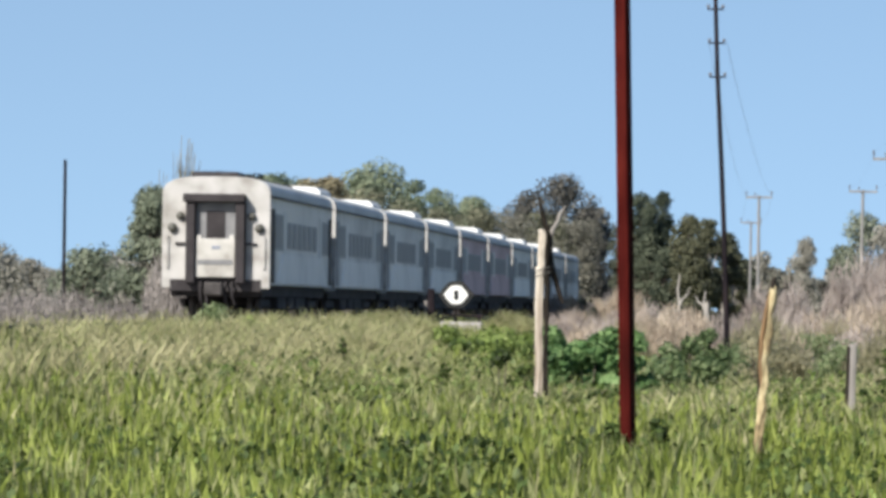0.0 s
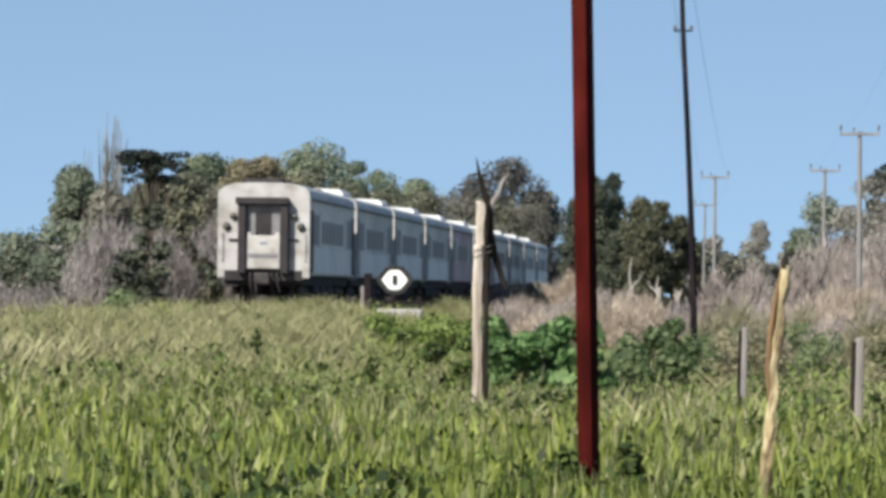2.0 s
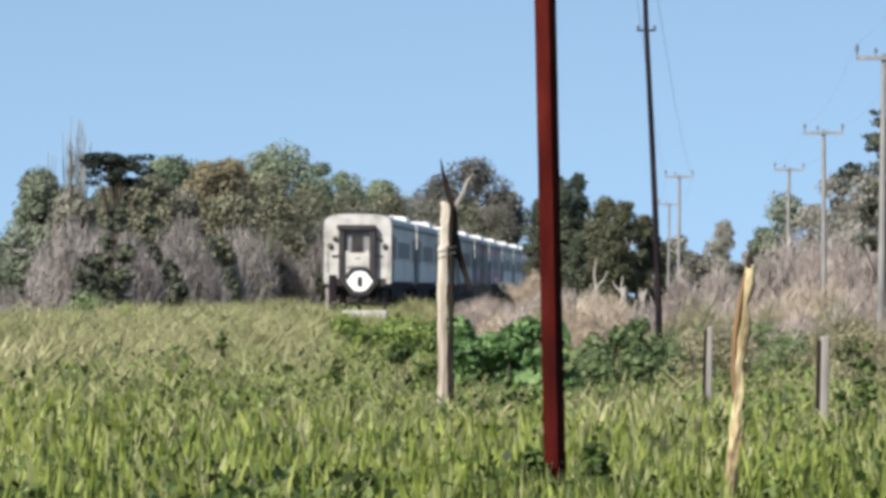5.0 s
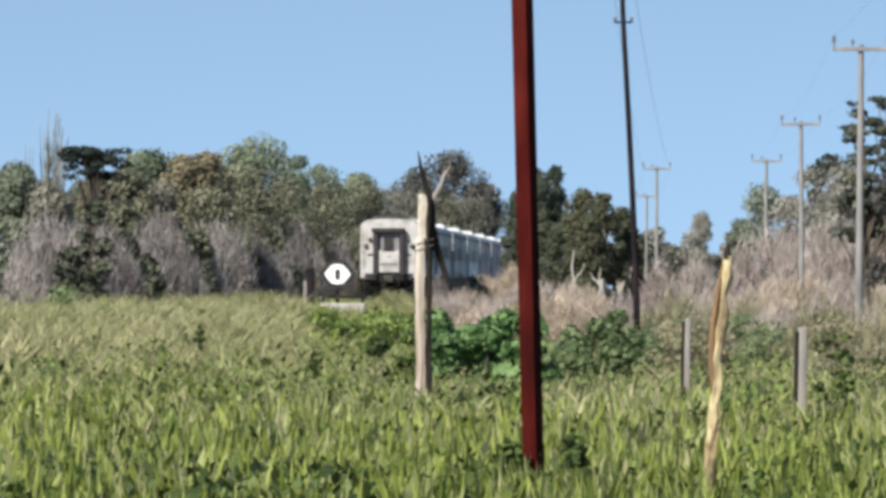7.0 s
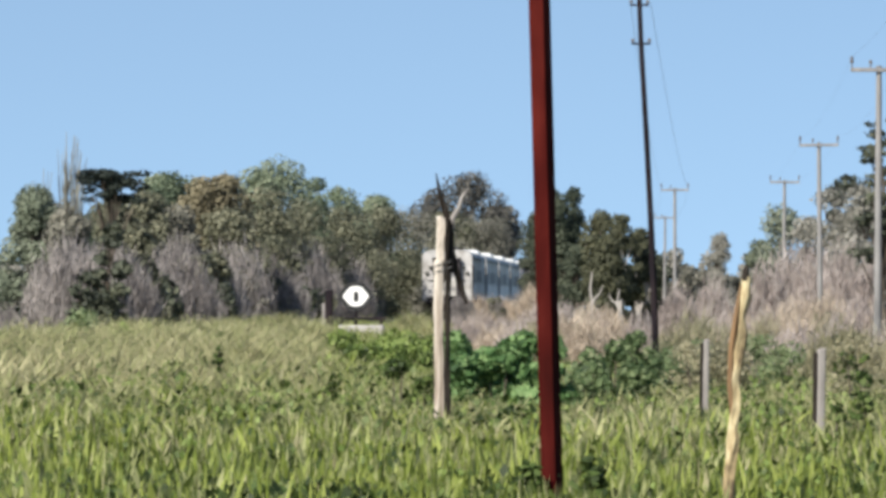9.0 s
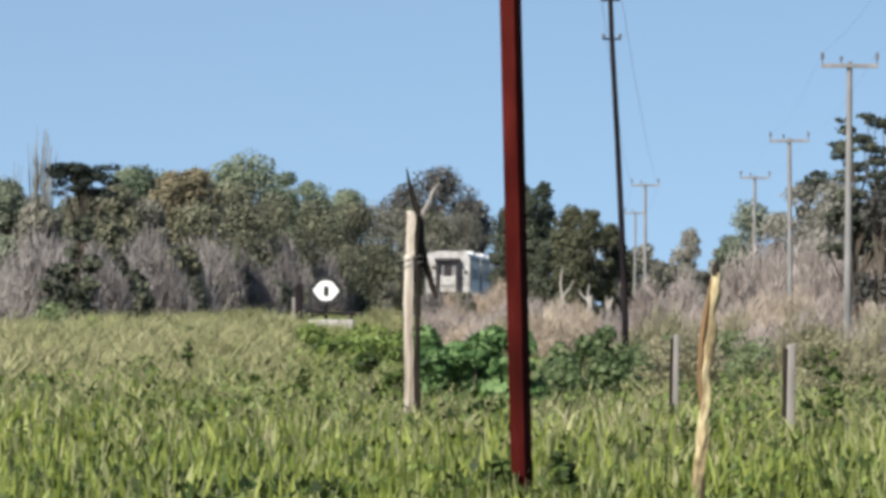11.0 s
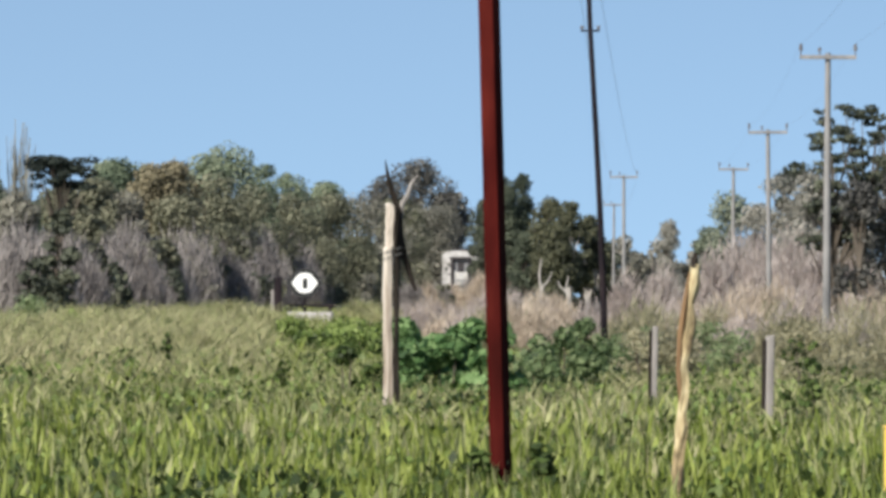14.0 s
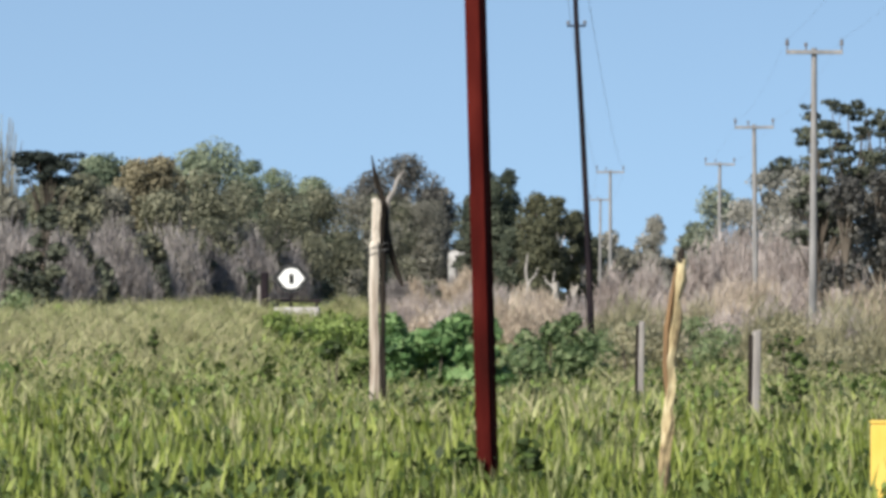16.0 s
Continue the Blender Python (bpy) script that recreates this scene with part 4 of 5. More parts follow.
    # gum trees with pale trunks
    gum = "olive gum tree with pale trunks above dry brush"
    for i, (x, y, h, w) in enumerate(((-6.6, 382, 7.2, 1.5), (-5.2, 378, 7.0, 1.5), (-4.2, 384, 6.2, 1.3), (-5.9, 372, 5.6, 1.6), (-3.6, 380, 5.0, 1.0))):
        tree(x, y, h, w, LEAF_GUM, gum, 170 + i, 0.30, 26, 8500, 0.15, "round", BARK_PALE, 0.17)
    for i, (x, h, reach, fork) in enumerate(((-6.5, 3.7, 0.42, 0.5), (-5.0, 2.7, -0.34, 0.62))):
        dead = tagged(new("pale_trunk"), "pale bare forked gum trunk above dry brush", "tree")
        bm = rod(bmesh.new(), [(x, 352, 0), (x + 0.05, 352, h * 0.5), (x - 0.04, 352, h * 0.75), (x + 0.06, 352, h)], [0.10, 0.075, 0.055, 0.03], 8, 0.15, i)
        part("trunk", bm, BARK_PALE, dead)
        bm = rod(bmesh.new(), [(x + 0.05, 352, h * fork), (x + reach * 0.5, 352, h * (fork + 0.10)), (x + reach * 1.1, 352, h * (fork + 0.16)), (x + reach * 1.6, 352, h * (fork + 0.30))], [0.06, 0.05, 0.035, 0.015], 7, 0.15, i)
        part("limb", bm, BARK_PALE, dead)
    for i in range(7):
        rng = random.Random(290 + i)
        tree(-7.6 + i * 0.75, 405 + rng.uniform(0, 10), rng.uniform(4.3, 5.6), 1.1, rng.choice([LEAF_GUM, LEAF_DARK]), "low dark bush under the gum trees", 290 + i, 0.0, 22, 2200, 0.2, "round", None, 0.06)
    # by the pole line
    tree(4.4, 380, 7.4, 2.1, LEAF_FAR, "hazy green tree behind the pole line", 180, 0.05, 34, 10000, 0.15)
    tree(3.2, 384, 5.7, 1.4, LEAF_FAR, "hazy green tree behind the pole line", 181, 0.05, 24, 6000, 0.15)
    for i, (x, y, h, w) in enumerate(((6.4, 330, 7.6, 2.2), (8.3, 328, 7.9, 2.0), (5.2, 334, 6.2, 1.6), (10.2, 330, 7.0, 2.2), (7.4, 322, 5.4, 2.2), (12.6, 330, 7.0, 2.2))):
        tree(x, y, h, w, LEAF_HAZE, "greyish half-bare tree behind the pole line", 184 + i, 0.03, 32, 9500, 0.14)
    tree(7.7, 345, 9.2, 1.5, LEAF_DARK, "dark tree top above the grey trees", 195, 0.6, 10, 1400, 0.3)
    gum2 = "dark ragged gum tree with gaps in its crown"
    for i, (x, y, h, w, n, lv) in enumerate(((5.35, 190, 7.15, 0.95, 6, 850), (6.3, 193, 7.3, 0.9, 5, 700), (7.2, 190, 6.9, 1.0, 7, 900), (5.9, 188, 5.0, 0.9, 7, 800), (7.0, 189, 5.2, 1.0, 8, 900))):
        tree(x, y, h, w, LEAF_DARK if i < 3 else LEAF_DUSK, gum2, 200 + i, 0.40 if i < 3 else 0.06, n * 9 if i < 3 else n * 3, lv * 5 if i < 3 else lv * 4, 0.12, "ragged" if i < 3 else "round", BARK, 0.13)
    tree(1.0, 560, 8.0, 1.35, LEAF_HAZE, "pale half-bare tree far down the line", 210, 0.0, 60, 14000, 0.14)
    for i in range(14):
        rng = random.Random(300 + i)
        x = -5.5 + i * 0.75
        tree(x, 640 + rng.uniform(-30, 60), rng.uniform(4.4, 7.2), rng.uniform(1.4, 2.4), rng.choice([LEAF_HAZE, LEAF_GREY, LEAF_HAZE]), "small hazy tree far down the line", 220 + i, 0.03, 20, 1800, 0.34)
    # grey leafless brush along the far side of the track
    for i in range(34):
        rng = random.Random(400 + i)
        y = 208 + i * 5.4 + rng.uniform(-2, 2)
        bare_shrub(-20.6 - rng.uniform(0, 1.4), y, rng.uniform(3.3, 5.2) * (0.52 + y / 620), rng.uniform(1.2, 1.9), TWIG, "grey leafless brush along the railway", 400 + i, 4200, 0.034, upright=0.9)


build_trees()


def build_brush():
    """Pale dead brush and green shrubs in the field."""
    label = "pale dead thistle brush at the field's edge"
    for i in range(64):
        rng = random.Random(500 + i)
        y = rng.uniform(105, 235)
        slope = rng.uniform(-0.030, 0.041)
        if slope < -0.012 and y < 135:
            y += 40
        h = (1.75 + 0.0035 * (y - 100)) * rng.uniform(0.8, 1.12)
        if slope > 0.012:
            h *= 1.1
        bare_shrub(slope * y, y, h, rng.uniform(0.55, 1.0), KHAKI if y < 160 and rng.random() < 0.55 else THISTLE if rng.random() < 0.75 else TWIG_PALE, label, 500 + i, 2400, 0.018, "dead_brush", upright=0.35)
    for i in range(11):
        rng = random.Random(760 + i)
        y = rng.uniform(165, 235)
        bare_shrub((-0.0385 + 0.0009 * i) * y, y, rng.uniform(1.35, 1.75), rng.uniform(0.6, 0.9), THISTLE if i % 3 else TWIG_PALE, label, 760 + i, 2400, 0.020, "dead_brush", upright=0.35)
    for i, (x, y, h) in enumerate(((2.2, 240, 4.2), (4.1, 246, 5.0), (5.0, 238, 4.8), (3.2, 252, 4.8), (6.2, 236, 4.4), (0.2, 262, 3.4), (-1.2, 252, 3.0), (7.6, 240, 4.2))):
        bare_shrub(x, y, h, 0.9, TWIG_PALE, "tall pale leafless brush below the poles", 600 + i, 2600, 0.03, upright=0.8)
    for i, (x, y, h, w) in enumerate(((-13.5, 350, 2.2, 0.69), (-13.2, 362, 2.2, 0.77), (-12.7, 372, 2.1, 0.86), (-12.2, 380, 2.1, 0.88), (-11.4, 384, 2.5, 0.75), (-10.6, 380, 3.1, 0.88), (-13.1, 330, 2.0, 0.59), (-9.3, 360, 2.8, 0.96))):
        bare_shrub(x, y, h, w, THISTLE if i % 2 else TWIG, "grey dead brush beside the distant track", 660 + i, 2200, 0.034)
    leafy_shrub(-10.9, 388, 4.6, 0.72, LEAF_DARK, "dark leafy bush beside the conifers", 670, 3200, 0.26)
    leafy_shrub(-12.6, 372, 1.7, 0.6, LEAF_OLIVE, "olive bush beside the distant track", 671, 1500, 0.24)
    for i in range(46):
        rng = random.Random(680 + i)
        y = rng.uniform(92, 150)
        leafy_shrub(rng.uniform(-0.010, 0.042) * y, y, rng.uniform(0.75, 1.3), rng.uniform(0.35, 0.8), (KHAKI, SHRUB_DULL, KHAKI, KHAKI)[i % 4], "grey-green weed bush among dead brush", 1680 + i, 1300, 0.054)
    lush = "lush dark green broad-leaved shrub in the field"
    for i, (x, y, h, w) in enumerate(((-3.42, 86, 1.38, 0.36), (-3.02, 86.5, 1.46, 0.42), (-2.62, 87, 1.42, 0.44), (-2.22, 86.6, 1.36, 0.42), (-2.85, 85.4, 1.16, 0.5), (-3.35, 85.2, 1.05, 0.4), (-2.35, 85.3, 1.02, 0.45))):
        leafy_shrub(x, y, h, w, BROAD, lush, 620 + i, 900, 0.15)
    hazy = "sparse grey-green shrub in the field"
    for i, (x, y, h, w) in enumerate(((-1.72, 90, 1.18, 0.42), (-1.40, 91, 1.28, 0.44), (-1.05, 92, 1.34, 0.40), (-0.75, 92, 1.12, 0.36), (-1.55, 88.5, 0.95, 0.45), (-1.0, 89, 0.9, 0.4))):
        leafy_shrub(x, y, h, w, SHRUB_DULL, hazy, 630 + i, 620, 0.10)
    leafy_shrub(-4.08, 83, 1.04, 0.24, WEED, "low dark weed clump beside the post", 624, 520, 0.09)
    leafy_shrub(-3.66, 82, 1.12, 0.24, WEED, "low dark weed clump beside the post", 627, 520, 0.09)
    for i, (s, y, h, w) in enumerate(((-0.0455, 150, 1.25, 0.75), (-0.0495, 154, 1.10, 0.75), (-0.0535, 146, 1.02, 0.75), (-0.0585, 144, 1.0, 0.70), (-0.0470, 138, 0.95, 0.70), (-0.0515, 134, 0.85, 0.65), (-0.0430, 142, 1.0, 0.60), (-0.0555, 131, 0.80, 0.50))):
        leafy_shrub(s * y, y, h, w, WEED_FIELD, "low fresh green bush on the bank", 720 + i, 1100, 0.10)
    leafy_shrub(-12.95, 130, 1.06, 0.58, SHRUB_DULL, "rounded green bush on the grassy bank", 735, 700, 0.10)
    leafy_shrub(-12.2, 133, 0.92, 0.34, WEED_FIELD, "rounded green bush on the grassy bank", 736, 420, 0.10)
    for i, (x, y, h, w) in enumerate(((-7.72, 100, 1.22, 0.13), (-12.8, 130, 0.95, 0.55), (-8.3, 98, 0.75, 0.35), (1.22, 60, 0.80, 0.14), (1.55, 62, 1.35, 0.16), (-0.82, 41.5, 0.98, 0.20), (-0.72, 41.2, 0.74, 0.16), (-1.17, 41.3, 0.80, 0.14), (-1.22, 41.0, 0.60, 0.12), (-0.97, 41.1, 0.62, 0.16), (-5.5, 92, 0.7, 0.2), (-4.0, 60, 0.70, 0.10), (1.9, 84, 1.2, 0.3))):
        leafy_shrub(x, y, h, w, WEED, "dark leafy weed among the grass", 640 + i, 240, 0.07, "weed", "weed")


build_brush()


# ---- grass ----
def build_grass():
    rng = np.random.default_rng(7)

    def field(n, d0, d1, s0=None, s1=0.046):
        s0 = s0 or (-0.185 if d0 < 60 else -0.150)
        d = np.sqrt(rng.uniform(d0 * d0, d1 * d1, n))
        return np.stack([rng.uniform(s0, s1, n) * d, d], 1)

    def patch(xy, scale, off):
        x, y = xy[:, 0] * scale + off, xy[:, 1] * scale * 0.6 + off
        return 0.5 + 0.25 * (np.sin(x * 1.7 + np.sin(y * 1.3)) + np.sin(y * 2.1 + 1.3 * np.sin(x * 0.9)))

    sets = {"green": [], "pale": [], "straw": []}
    weeds, sizes = [], []

    def sow(key, xy, h, w, lean, lift=0.0):
        ok = ~((xy[:, 0] < -13.6) & (xy[:, 0] > -18.8))
        xy, h, w, lean = xy[ok], h[ok], w[ok], lean[ok]
        base = np.column_stack([xy, ground_height(xy[:, 0], xy[:, 1]) - 0.02 + (lift * np.ones(len(ok)))[ok]])
        sets[key].append((base, h, w, lean))

    for d0, d1, tuft_n, per, width, spread in ((16, 42, 5600, 12, 0.036, 0.05), (42, 75, 13000, 11, 0.036, 0.065), (75, 130, 24000, 10, 0.022, 0.10), (130, 250, 20000, 8, 0.032, 0.2)):
        centres = field(tuft_n * 2, d0, d1)
        gaps = patch(centres, 6.5, 0.7) * 0.7 + patch(centres, 1.6, 9.0) * 0.6
        centres = centres[np.argsort(gaps + rng.uniform(0, 0.3, len(gaps)))[tuft_n:]]
        xy = tufts(centres, per, spread, rng)
        tall = np.repeat(0.36 + 0.26 * patch(centres, 1.3, 2.0) * rng.uniform(0.5, 1.3, len(centres)), per) * rng.uniform(0.6, 1.15, len(xy))
        bank = smooth_step(5.0, 11.0, -xy[:, 0])
        tall = tall * (1 + 0.35 * bank)
        # the finest dry patches paint lit crests and shaded hollows on the bank
        dry = 0.05 + 0.47 * smooth_step(34, 88, xy[:, 1]) + 1.15 * smooth_step(0.35, 0.9, bank + 0.25 * patch(xy, 0.35, 5.0)) * (0.35 + 1.1 * smooth_step(0.3, 0.75, patch(xy * np.array([1.0, 0.45]), 2.2, 7.0))) + 0.25 * smooth_step(60, 110, xy[:, 1]) * smooth_step(0.5, 0.9, patch(xy, 0.5, 1.0))
        side = xy[:, 0] / xy[:, 1]
        lush = smooth_step(-0.064, -0.058, side) * (1 - smooth_step(-0.044, -0.036, side)) * smooth_step(95, 120, xy[:, 1])
        dry = dry * (1 - 0.8 * lush) + 0.35 * smooth_step(-0.046, -0.036, side) * smooth_step(46, 62, xy[:, 1])
        r = rng.uniform(0, 1, len(xy))
        keys = np.where(r < dry * 0.45, 2, np.where(r < dry * 0.45 + 0.20 + 0.33 * smooth_step(32, 100, xy[:, 1]), 1, 0))
        for k, key in enumerate(("green", "pale", "straw")):
            m = keys == k
            if d0 > 60:
                up = tall[m] * rng.uniform(0.0, 0.62, m.sum())
                sow(key, xy[m], tall[m] * 0.42, np.full(m.sum(), width * 1.15) * rng.uniform(0.6, 1.4, m.sum()), rng.uniform(0.3, 1.6, m.sum()), up)
                continue
            at, high = xy[m], tall[m] * (1.08 if k else 1)
            wide = np.full(len(at), width * (0.6 if k == 2 else 0.85 if k else 1)) * rng.uniform(0.6, 1.4, len(at))
            short = rng.uniform(0, 1, len(at)) < 0.5 + 0.48 * smooth_step(44, 74, at[:, 1])
            sow(key, at[~short], high[~short], wide[~short], rng.uniform(0.03, 0.32, (~short).sum()), 0.0)
            sow(key, at[short], high[short] * 0.44, wide[short] * (1.5 - 0.6 * smooth_step(44, 74, at[short, 1])), rng.uniform(0.05, 0.6, short.sum()) * (1 + 0.9 * smooth_step(44, 74, at[short, 1])), high[short] * rng.uniform(0.0, 0.6, short.sum()))
    # broad tall blades and thick clumps in the near field
    centres = field(2200, 18, 80)
    centres = centres[rng.uniform(0, 1, len(centres)) > smooth_step(36, 78, centres[:, 1])]
    xy = tufts(centres, 7, 0.05, rng)
    n = len(xy)
    sow("green", xy, rng.uniform(0.38, 0.72, n), rng.uniform(0.03, 0.055, n) * (0.6 + xy[:, 1] / 80), rng.uniform(0.05, 0.35, n))
    # plumed dry grass along the bank
    n = 90000
    y = rng.uniform(95, 215, n)
    x = -rng.uniform(6.5, 13.4, n)
    xy = np.stack([x, y], 1)
    hx, hy = -rng.uniform(7.5, 13.0, 34), rng.uniform(105, 190, 34)
    hr, hh = rng.uniform(0.6, 1.2, 34), rng.uniform(0.10, 0.32, 34)
    hx[:5], hy[:5], hr[:5], hh[:5] = (-9.2, -8.6, -8.9, -13.0, -11.4), (140, 143, 186, 135, 128), (0.75, 0.6, 0.9, 0.6, 0.5), (0.62, 0.5, 0.6, 0.4, 0.35)
    mound = np.zeros(n)
    for k in range(34):
        mound = np.maximum(mound, hh[k] * np.exp(-((x - hx[k]) / hr[k]) ** 2 - ((y - hy[k]) / (hr[k] * 3)) ** 2))
    hump = 0.66 + 0.12 * patch(xy, 0.55, 3.0) + mound
    side = x / y
    full = hump * rng.uniform(0.7, 1.08, n) * (1 - 0.45 * smooth_step(-0.064, -0.058, side) * (1 - smooth_step(-0.044, -0.036, side)) * smooth_step(95, 120, y))
    lift, width, lean = full * rng.uniform(0.0, 0.66, n), rng.uniform(0.012, 0.032, n), rng.uniform(0.4, 1.9, n)
    sow("pale", xy[::2], full[::2] * 0.38, width[::2], lean[::2], lift[::2])
    sow("straw", xy[1::2], full[1::2] * 0.38, width[1::2], lean[1::2], lift[1::2])
    # soft hummocks of plumed grass on the bank's crown
    for hx0, hy0, half, top in ((-11.05, 165, 0.85, 1.18), (-11.65, 166, 0.8, 1.06), (-12.5, 166, 0.9, 0.96), (-9.4, 150, 0.55, 1.12), (-9.9, 216, 1.0, 1.25), (-8.9, 205, 0.8, 1.15), (-8.6, 118, 0.7, 0.86), (-12.6, 140, 0.8, 0.98), (-10.6, 126, 0.7, 0.92)):
        n = 5600
        a, q = rng.uniform(0, math.tau, n), np.sqrt(rng.uniform(0, 1, n))
        xy = np.stack([hx0 + np.cos(a) * q * half, hy0 + np.sin(a) * q * half * 2.2], 1)
        full = (0.5 + (top - 0.5) * (1 - q ** 2)) * rng.uniform(0.8, 1.05, n)
        lift = full * rng.uniform(0.05, 0.7, n)
        wide, lean = rng.uniform(0.014, 0.034, n), rng.uniform(0.4, 1.9, n)
        sow("pale", xy[::2], full[::2] * 0.34, wide[::2], lean[::2], lift[::2])
        sow("straw", xy[1::2], full[1::2] * 0.34, wide[1::2], lean[1::2], lift[1::2])
    # broad-leaved weeds between the tufts
    for d0, d1, count, size in ((22, 50, 9000, 0.07), (50, 95, 9000, 0.10), (95, 160, 6000, 0.15)):
        spots = field(count // 14, d0, d1)
        xy = tufts(spots, 14, 0.10 * size / 0.07, rng)
        xy = xy[(xy[:, 0] > -13.0)]
        n = len(xy)
        base = np.column_stack([xy, ground_height(xy[:, 0], xy[:, 1]) + rng.uniform(0.15, 0.48, n)])
        weeds.append(base), sizes.append(np.full(n, size))
    base, size = np.concatenate(weeds), np.concatenate(sizes)
    n = len(base)
    turn, tilt = rng.uniform(0, math.tau, n), rng.uniform(0.2, 1.2, n)
    along = np.stack([np.cos(turn) * np.cos(tilt), np.sin(turn) * np.cos(tilt), np.sin(tilt)], 1) * size[:, None]
    across = np.stack([-np.sin(turn), np.cos(turn), np.zeros(n)], 1) * size[:, None] * 0.32
    v = np.stack([base, base + along * 0.5 - across, base + along, base + along * 0.5 + across], 1).reshape(-1, 3)
    q = np.arange(n)[:, None] * 4 + np.array([[0, 1, 2, 3]])
    tagged(new("field_weeds", raw_mesh("field_weeds", v, q, np.zeros((0, 3), int), WEED_FIELD)), "broad-leaved green weeds among the grass", "weeds", kind="stuff")
    # dark weed patches, which also imitate the shadowed gaps between tufts
    spots = np.concatenate([field(330, 23, 45), field(120, 23, 42, -0.11, -0.05), field(230, 45, 80), field(130, 80, 130)])
    spots = np.repeat(spots, 34, 0)
    spots = spots + rng.normal(0, 1, spots.shape) * (0.06 + 0.0016 * spots[:, 1:2])
    spots = spots[spots[:, 0] > -12.5]
    n = len(spots)
    size = (0.05 + 0.0008 * spots[:, 1]) * rng.uniform(0.6, 1.4, n)
    base = np.column_stack([spots, ground_height(spots[:, 0], spots[:, 1]) + rng.uniform(0.08, 0.52, n)])
    turn, tilt = rng.uniform(0, math.tau, n), rng.uniform(-0.2, 1.3, n)
    along = np.stack([np.cos(turn) * np.cos(tilt), np.sin(turn) * np.cos(tilt), np.sin(tilt)], 1) * size[:, None]
    across = np.stack([-np.sin(turn), np.cos(turn), np.zeros(n)], 1) * size[:, None] * 0.35
    v = np.stack([base, base + along * 0.5 - across, base + along, base + along * 0.5 + across], 1).reshape(-1, 3)
    q = np.arange(n)[:, None] * 4 + np.array([[0, 1, 2, 3]])
    tagged(new("dark_weeds", raw_mesh("dark_weeds", v, q, np.zeros((0, 3), int), WEED)), "dark green weed patches, also standing for shaded gaps in grass", "weeds", kind="stuff")
    # pale seed heads above the blades
    seeds = np.concatenate([field(2500, 34, 60), field(12000, 60, 110), field(16000, 110, 190)])
    seeds = seeds[(patch(seeds, 0.6, 4.0) + rng.uniform(-0.4, 0.4, len(seeds)) > 0.45) & (seeds[:, 0] > -13.3)]
    n = len(seeds)
    size = (0.008 + 0.00012 * seeds[:, 1]) * rng.uniform(0.6, 1.4, n)
    top = np.column_stack([seeds, ground_height(seeds[:, 0], seeds[:, 1]) + rng.uniform(0.30, 0.66, n) * (1 + 0.4 * smooth_step(5.0, 11.0, -seeds[:, 0]))])
    turn = rng.uniform(0, math.tau, n)
    across = np.stack([np.cos(turn), np.sin(turn), np.zeros(n)], 1) * size[:, None] * 0.5
    up = np.stack([rng.normal(0, 0.5, n), rng.normal(0, 0.5, n), np.ones(n)], 1) * size[:, None] * 2.2
    v = np.stack([top - up * 0.5, top - across, top + up * 0.5, top + across], 1).reshape(-1, 3)
    q = np.arange(n)[:, None] * 4 + np.array([[0, 1, 2, 3]])
    tagged(new("seed_heads", raw_mesh("seed_heads", v, q, np.zeros((0, 3), int), GRASS_LIGHT)), "pale seed heads nodding above the grass blades", "seed heads", kind="stuff")
    tags = {"green": ("green_grass", GRASS, "tall fresh green grass of the field"), "pale": ("pale_grass", GRASS_LIGHT, "pale seeding grass among the green"),
            "straw": ("dry_grass", STRAW, "dry straw-coloured grass on the bank")}
    for key, (name, material, label) in tags.items():
        base, h, w, lean = (np.concatenate([s[i] for s in sets[key]]) for i in range(4))
        far = base[:, 1] > 72
        v, q, t = blades(base[~far], h[~far], w[~far], lean[~far], rng)
        v2, _, t2 = slivers(base[far], h[far], w[far], lean[far], rng)
        v, t = np.concatenate([v, v2]), np.concatenate([t, t2 + len(v)])
        tagged(new(name, raw_mesh(name, v, q, t, material)), label, "grass", kind="stuff")


build_grass()


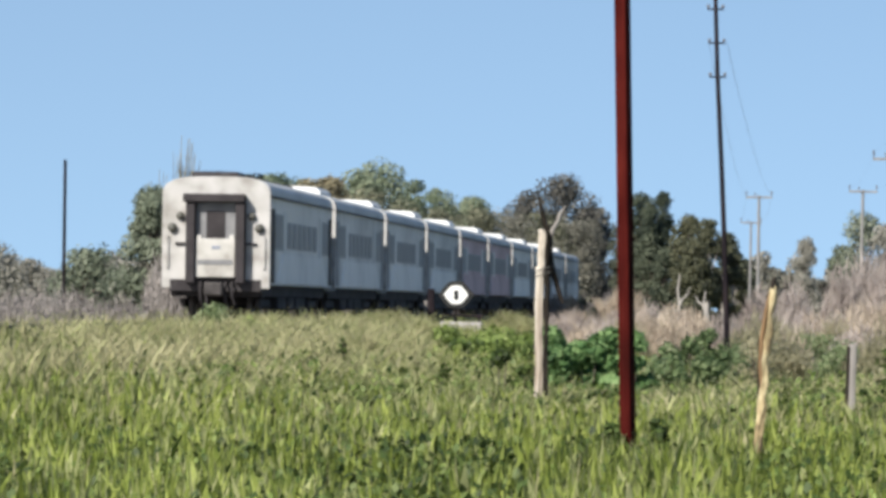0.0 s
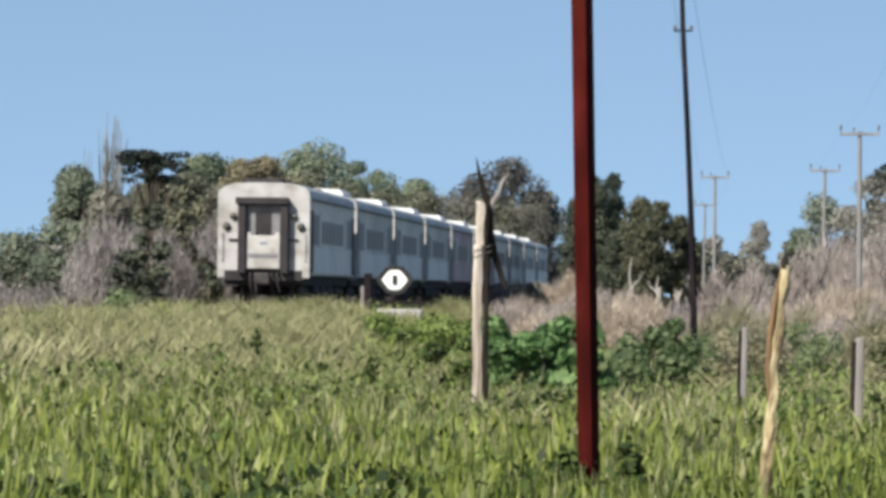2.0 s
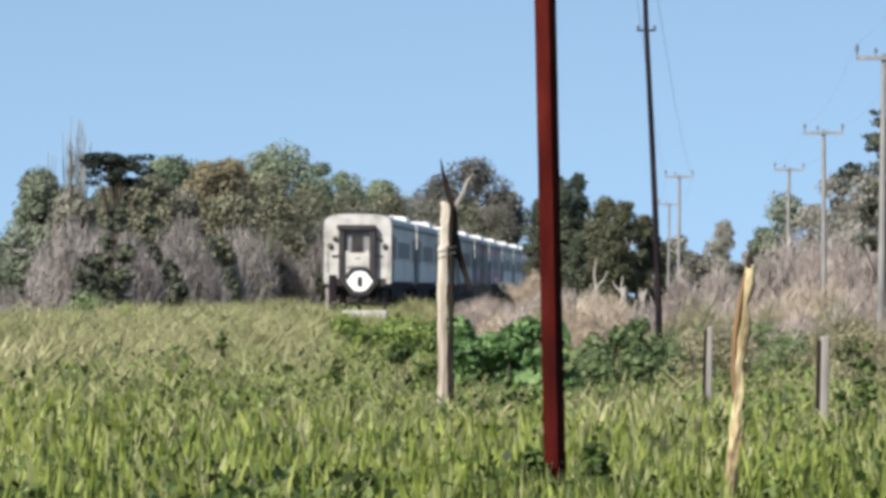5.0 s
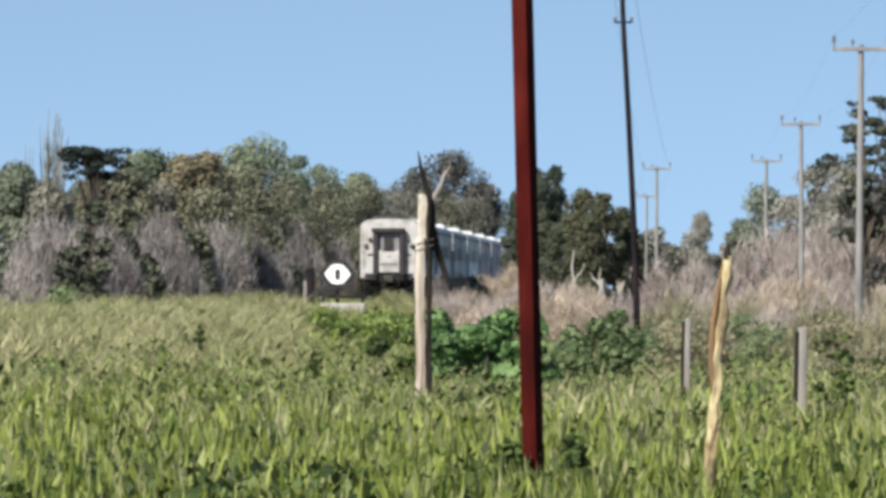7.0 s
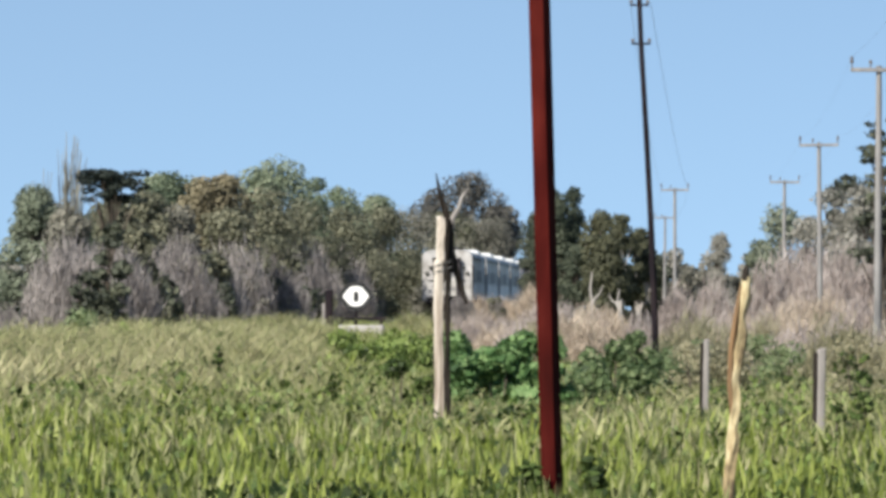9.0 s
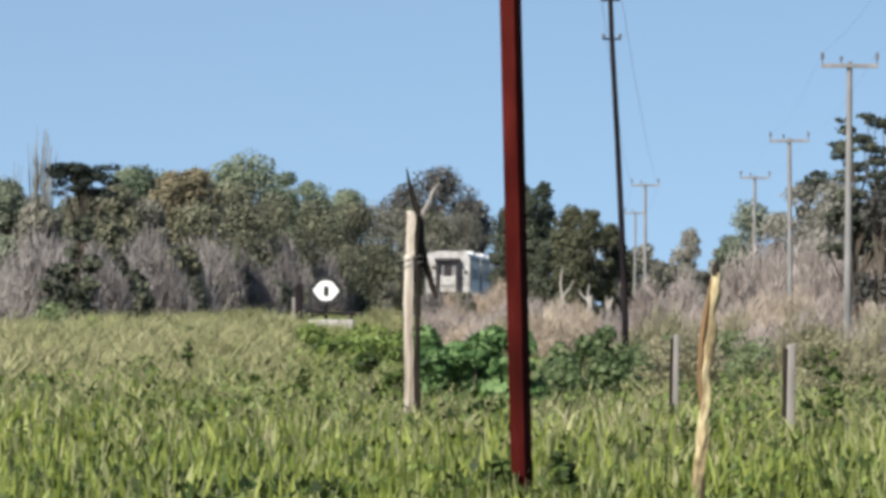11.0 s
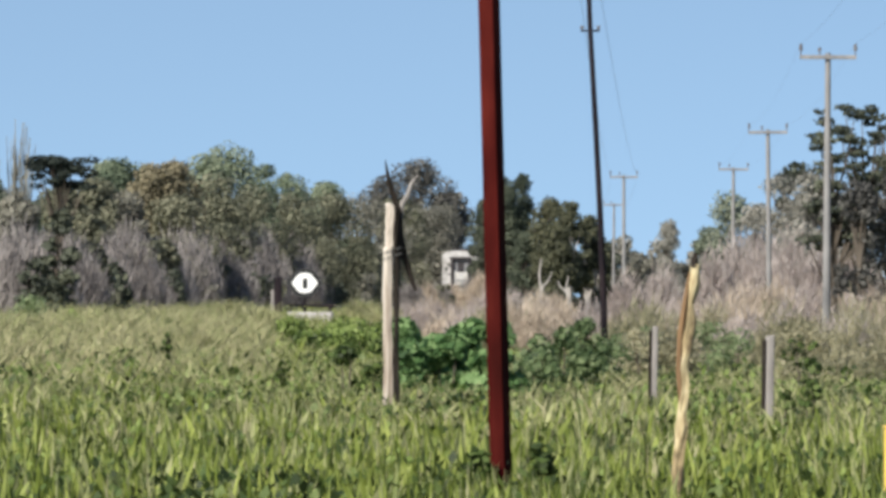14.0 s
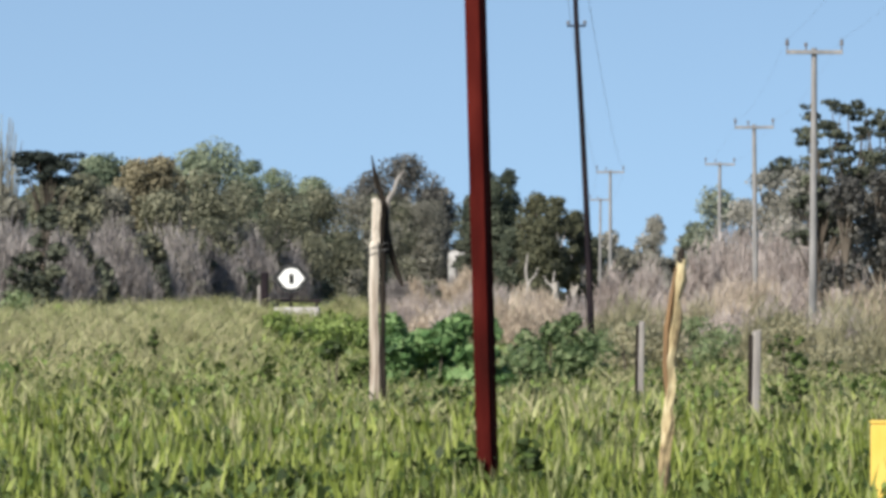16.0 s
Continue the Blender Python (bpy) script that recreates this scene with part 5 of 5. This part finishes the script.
# ---- far behind the field ----
def build_distance():
    house = tagged(new("house"), "distant low plastered house with a tiled roof", "house")
    x, y = -65.0, 600.0
    part("wall", block(x - 3.2, x + 3.2, y, y + 6, 0, 2.9), PLASTER, house)
    bm = extrude_profile([(-3.6 + x, 2.9), (3.6 + x, 2.9), (x + 2.2, 4.7), (x - 2.2, 4.7)], y - 0.3, y + 6.3)
    part("roof", bm, TILE, house)
    part("window", block(x - 1.6, x - 0.7, y - 0.03, y + 0.05, 1.1, 2.0), GLASS, house)
    part("door", block(x + 0.1, x + 0.9, y - 0.03, y + 0.05, 0.05, 2.0), DARK_WOOD, house)
    shed = tagged(new("shed"), "small pale shed at the edge of far trees", "shed")
    part("wall", block(-45.0, -43.0, 375, 378, 0, 2.2), PLASTER, shed)
    part("roof", block(-45.2, -42.8, 374.7, 378.3, 2.2, 2.4), TILE, shed)
    mast = tagged(new("mast"), "thin grey mast standing beyond the railway", "mast")
    part("shaft", rod(bmesh.new(), [(-30.3, 250, 0), (-30.3, 250, 7.6)], [0.09, 0.07], 8), DARK_STEEL, mast)
    part("base", block(-30.6, -30.0, 249.7, 250.3, 0, 0.5, 0.03), CONCRETE, mast)
    roof = tagged(new("farmhouse"), "pale farmhouse roof glimpsed among the trees", "house")
    part("wall", block(-27.2, -24.4, 402, 408, 0, 6.9), PLASTER, roof)
    part("roof", extrude_profile([(-27.6, 6.9), (-24.0, 6.9), (-25.2, 8.0), (-26.2, 8.0)], 401.6, 408.4), CONCRETE, roof)
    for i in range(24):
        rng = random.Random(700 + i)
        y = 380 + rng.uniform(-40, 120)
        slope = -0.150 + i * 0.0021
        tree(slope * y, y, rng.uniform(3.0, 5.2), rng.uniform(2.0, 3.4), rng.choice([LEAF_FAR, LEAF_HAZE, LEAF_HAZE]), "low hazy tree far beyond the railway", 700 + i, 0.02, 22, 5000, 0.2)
    for i in range(22):
        rng = random.Random(760 + i)
        y = 250 + rng.uniform(-20, 40)
        bare_shrub((-0.150 + i * 0.0024) * y, y, rng.uniform(1.8, 2.6), 1.5, TWIG, "low grey brush beyond the railway", 760 + i, 1400, 0.035)
    # woods that close the horizon
    rng = np.random.default_rng(9)
    clumps = []
    for k in range(420):
        a = k / 420 * math.tau
        r = rng.uniform(1500, 1700)
        h = rng.uniform(6, 12)
        clumps.append((math.sin(a) * r, math.cos(a) * r, h * 0.5, 14, 14, h * 0.5))
    v, q = leaf_cloud(clumps, 12000, 4.5, rng)
    tagged(new("far_woods", raw_mesh("far_woods", v, q, np.zeros((0, 3), int), LEAF_GREY)), "low hazy woods closing the horizon", "woods", kind="stuff")


build_distance()


# ---- what moves ----
def motions():
    # the last coach's rear end along the track: seconds, metres
    line = ((0.0, 165.3), (0.5, 174.4), (1.0, 183.0), (1.5, 196.4), (3.5, 249.2), (8.0, 364.8), (12.0, 468.4), (16.0, 572.1))
    for i, coach in enumerate(COACHES):
        walk(coach, [(t, pose(TRACK_X, y + i * PITCH, RAIL_TOP)) for t, y in line])


motions()
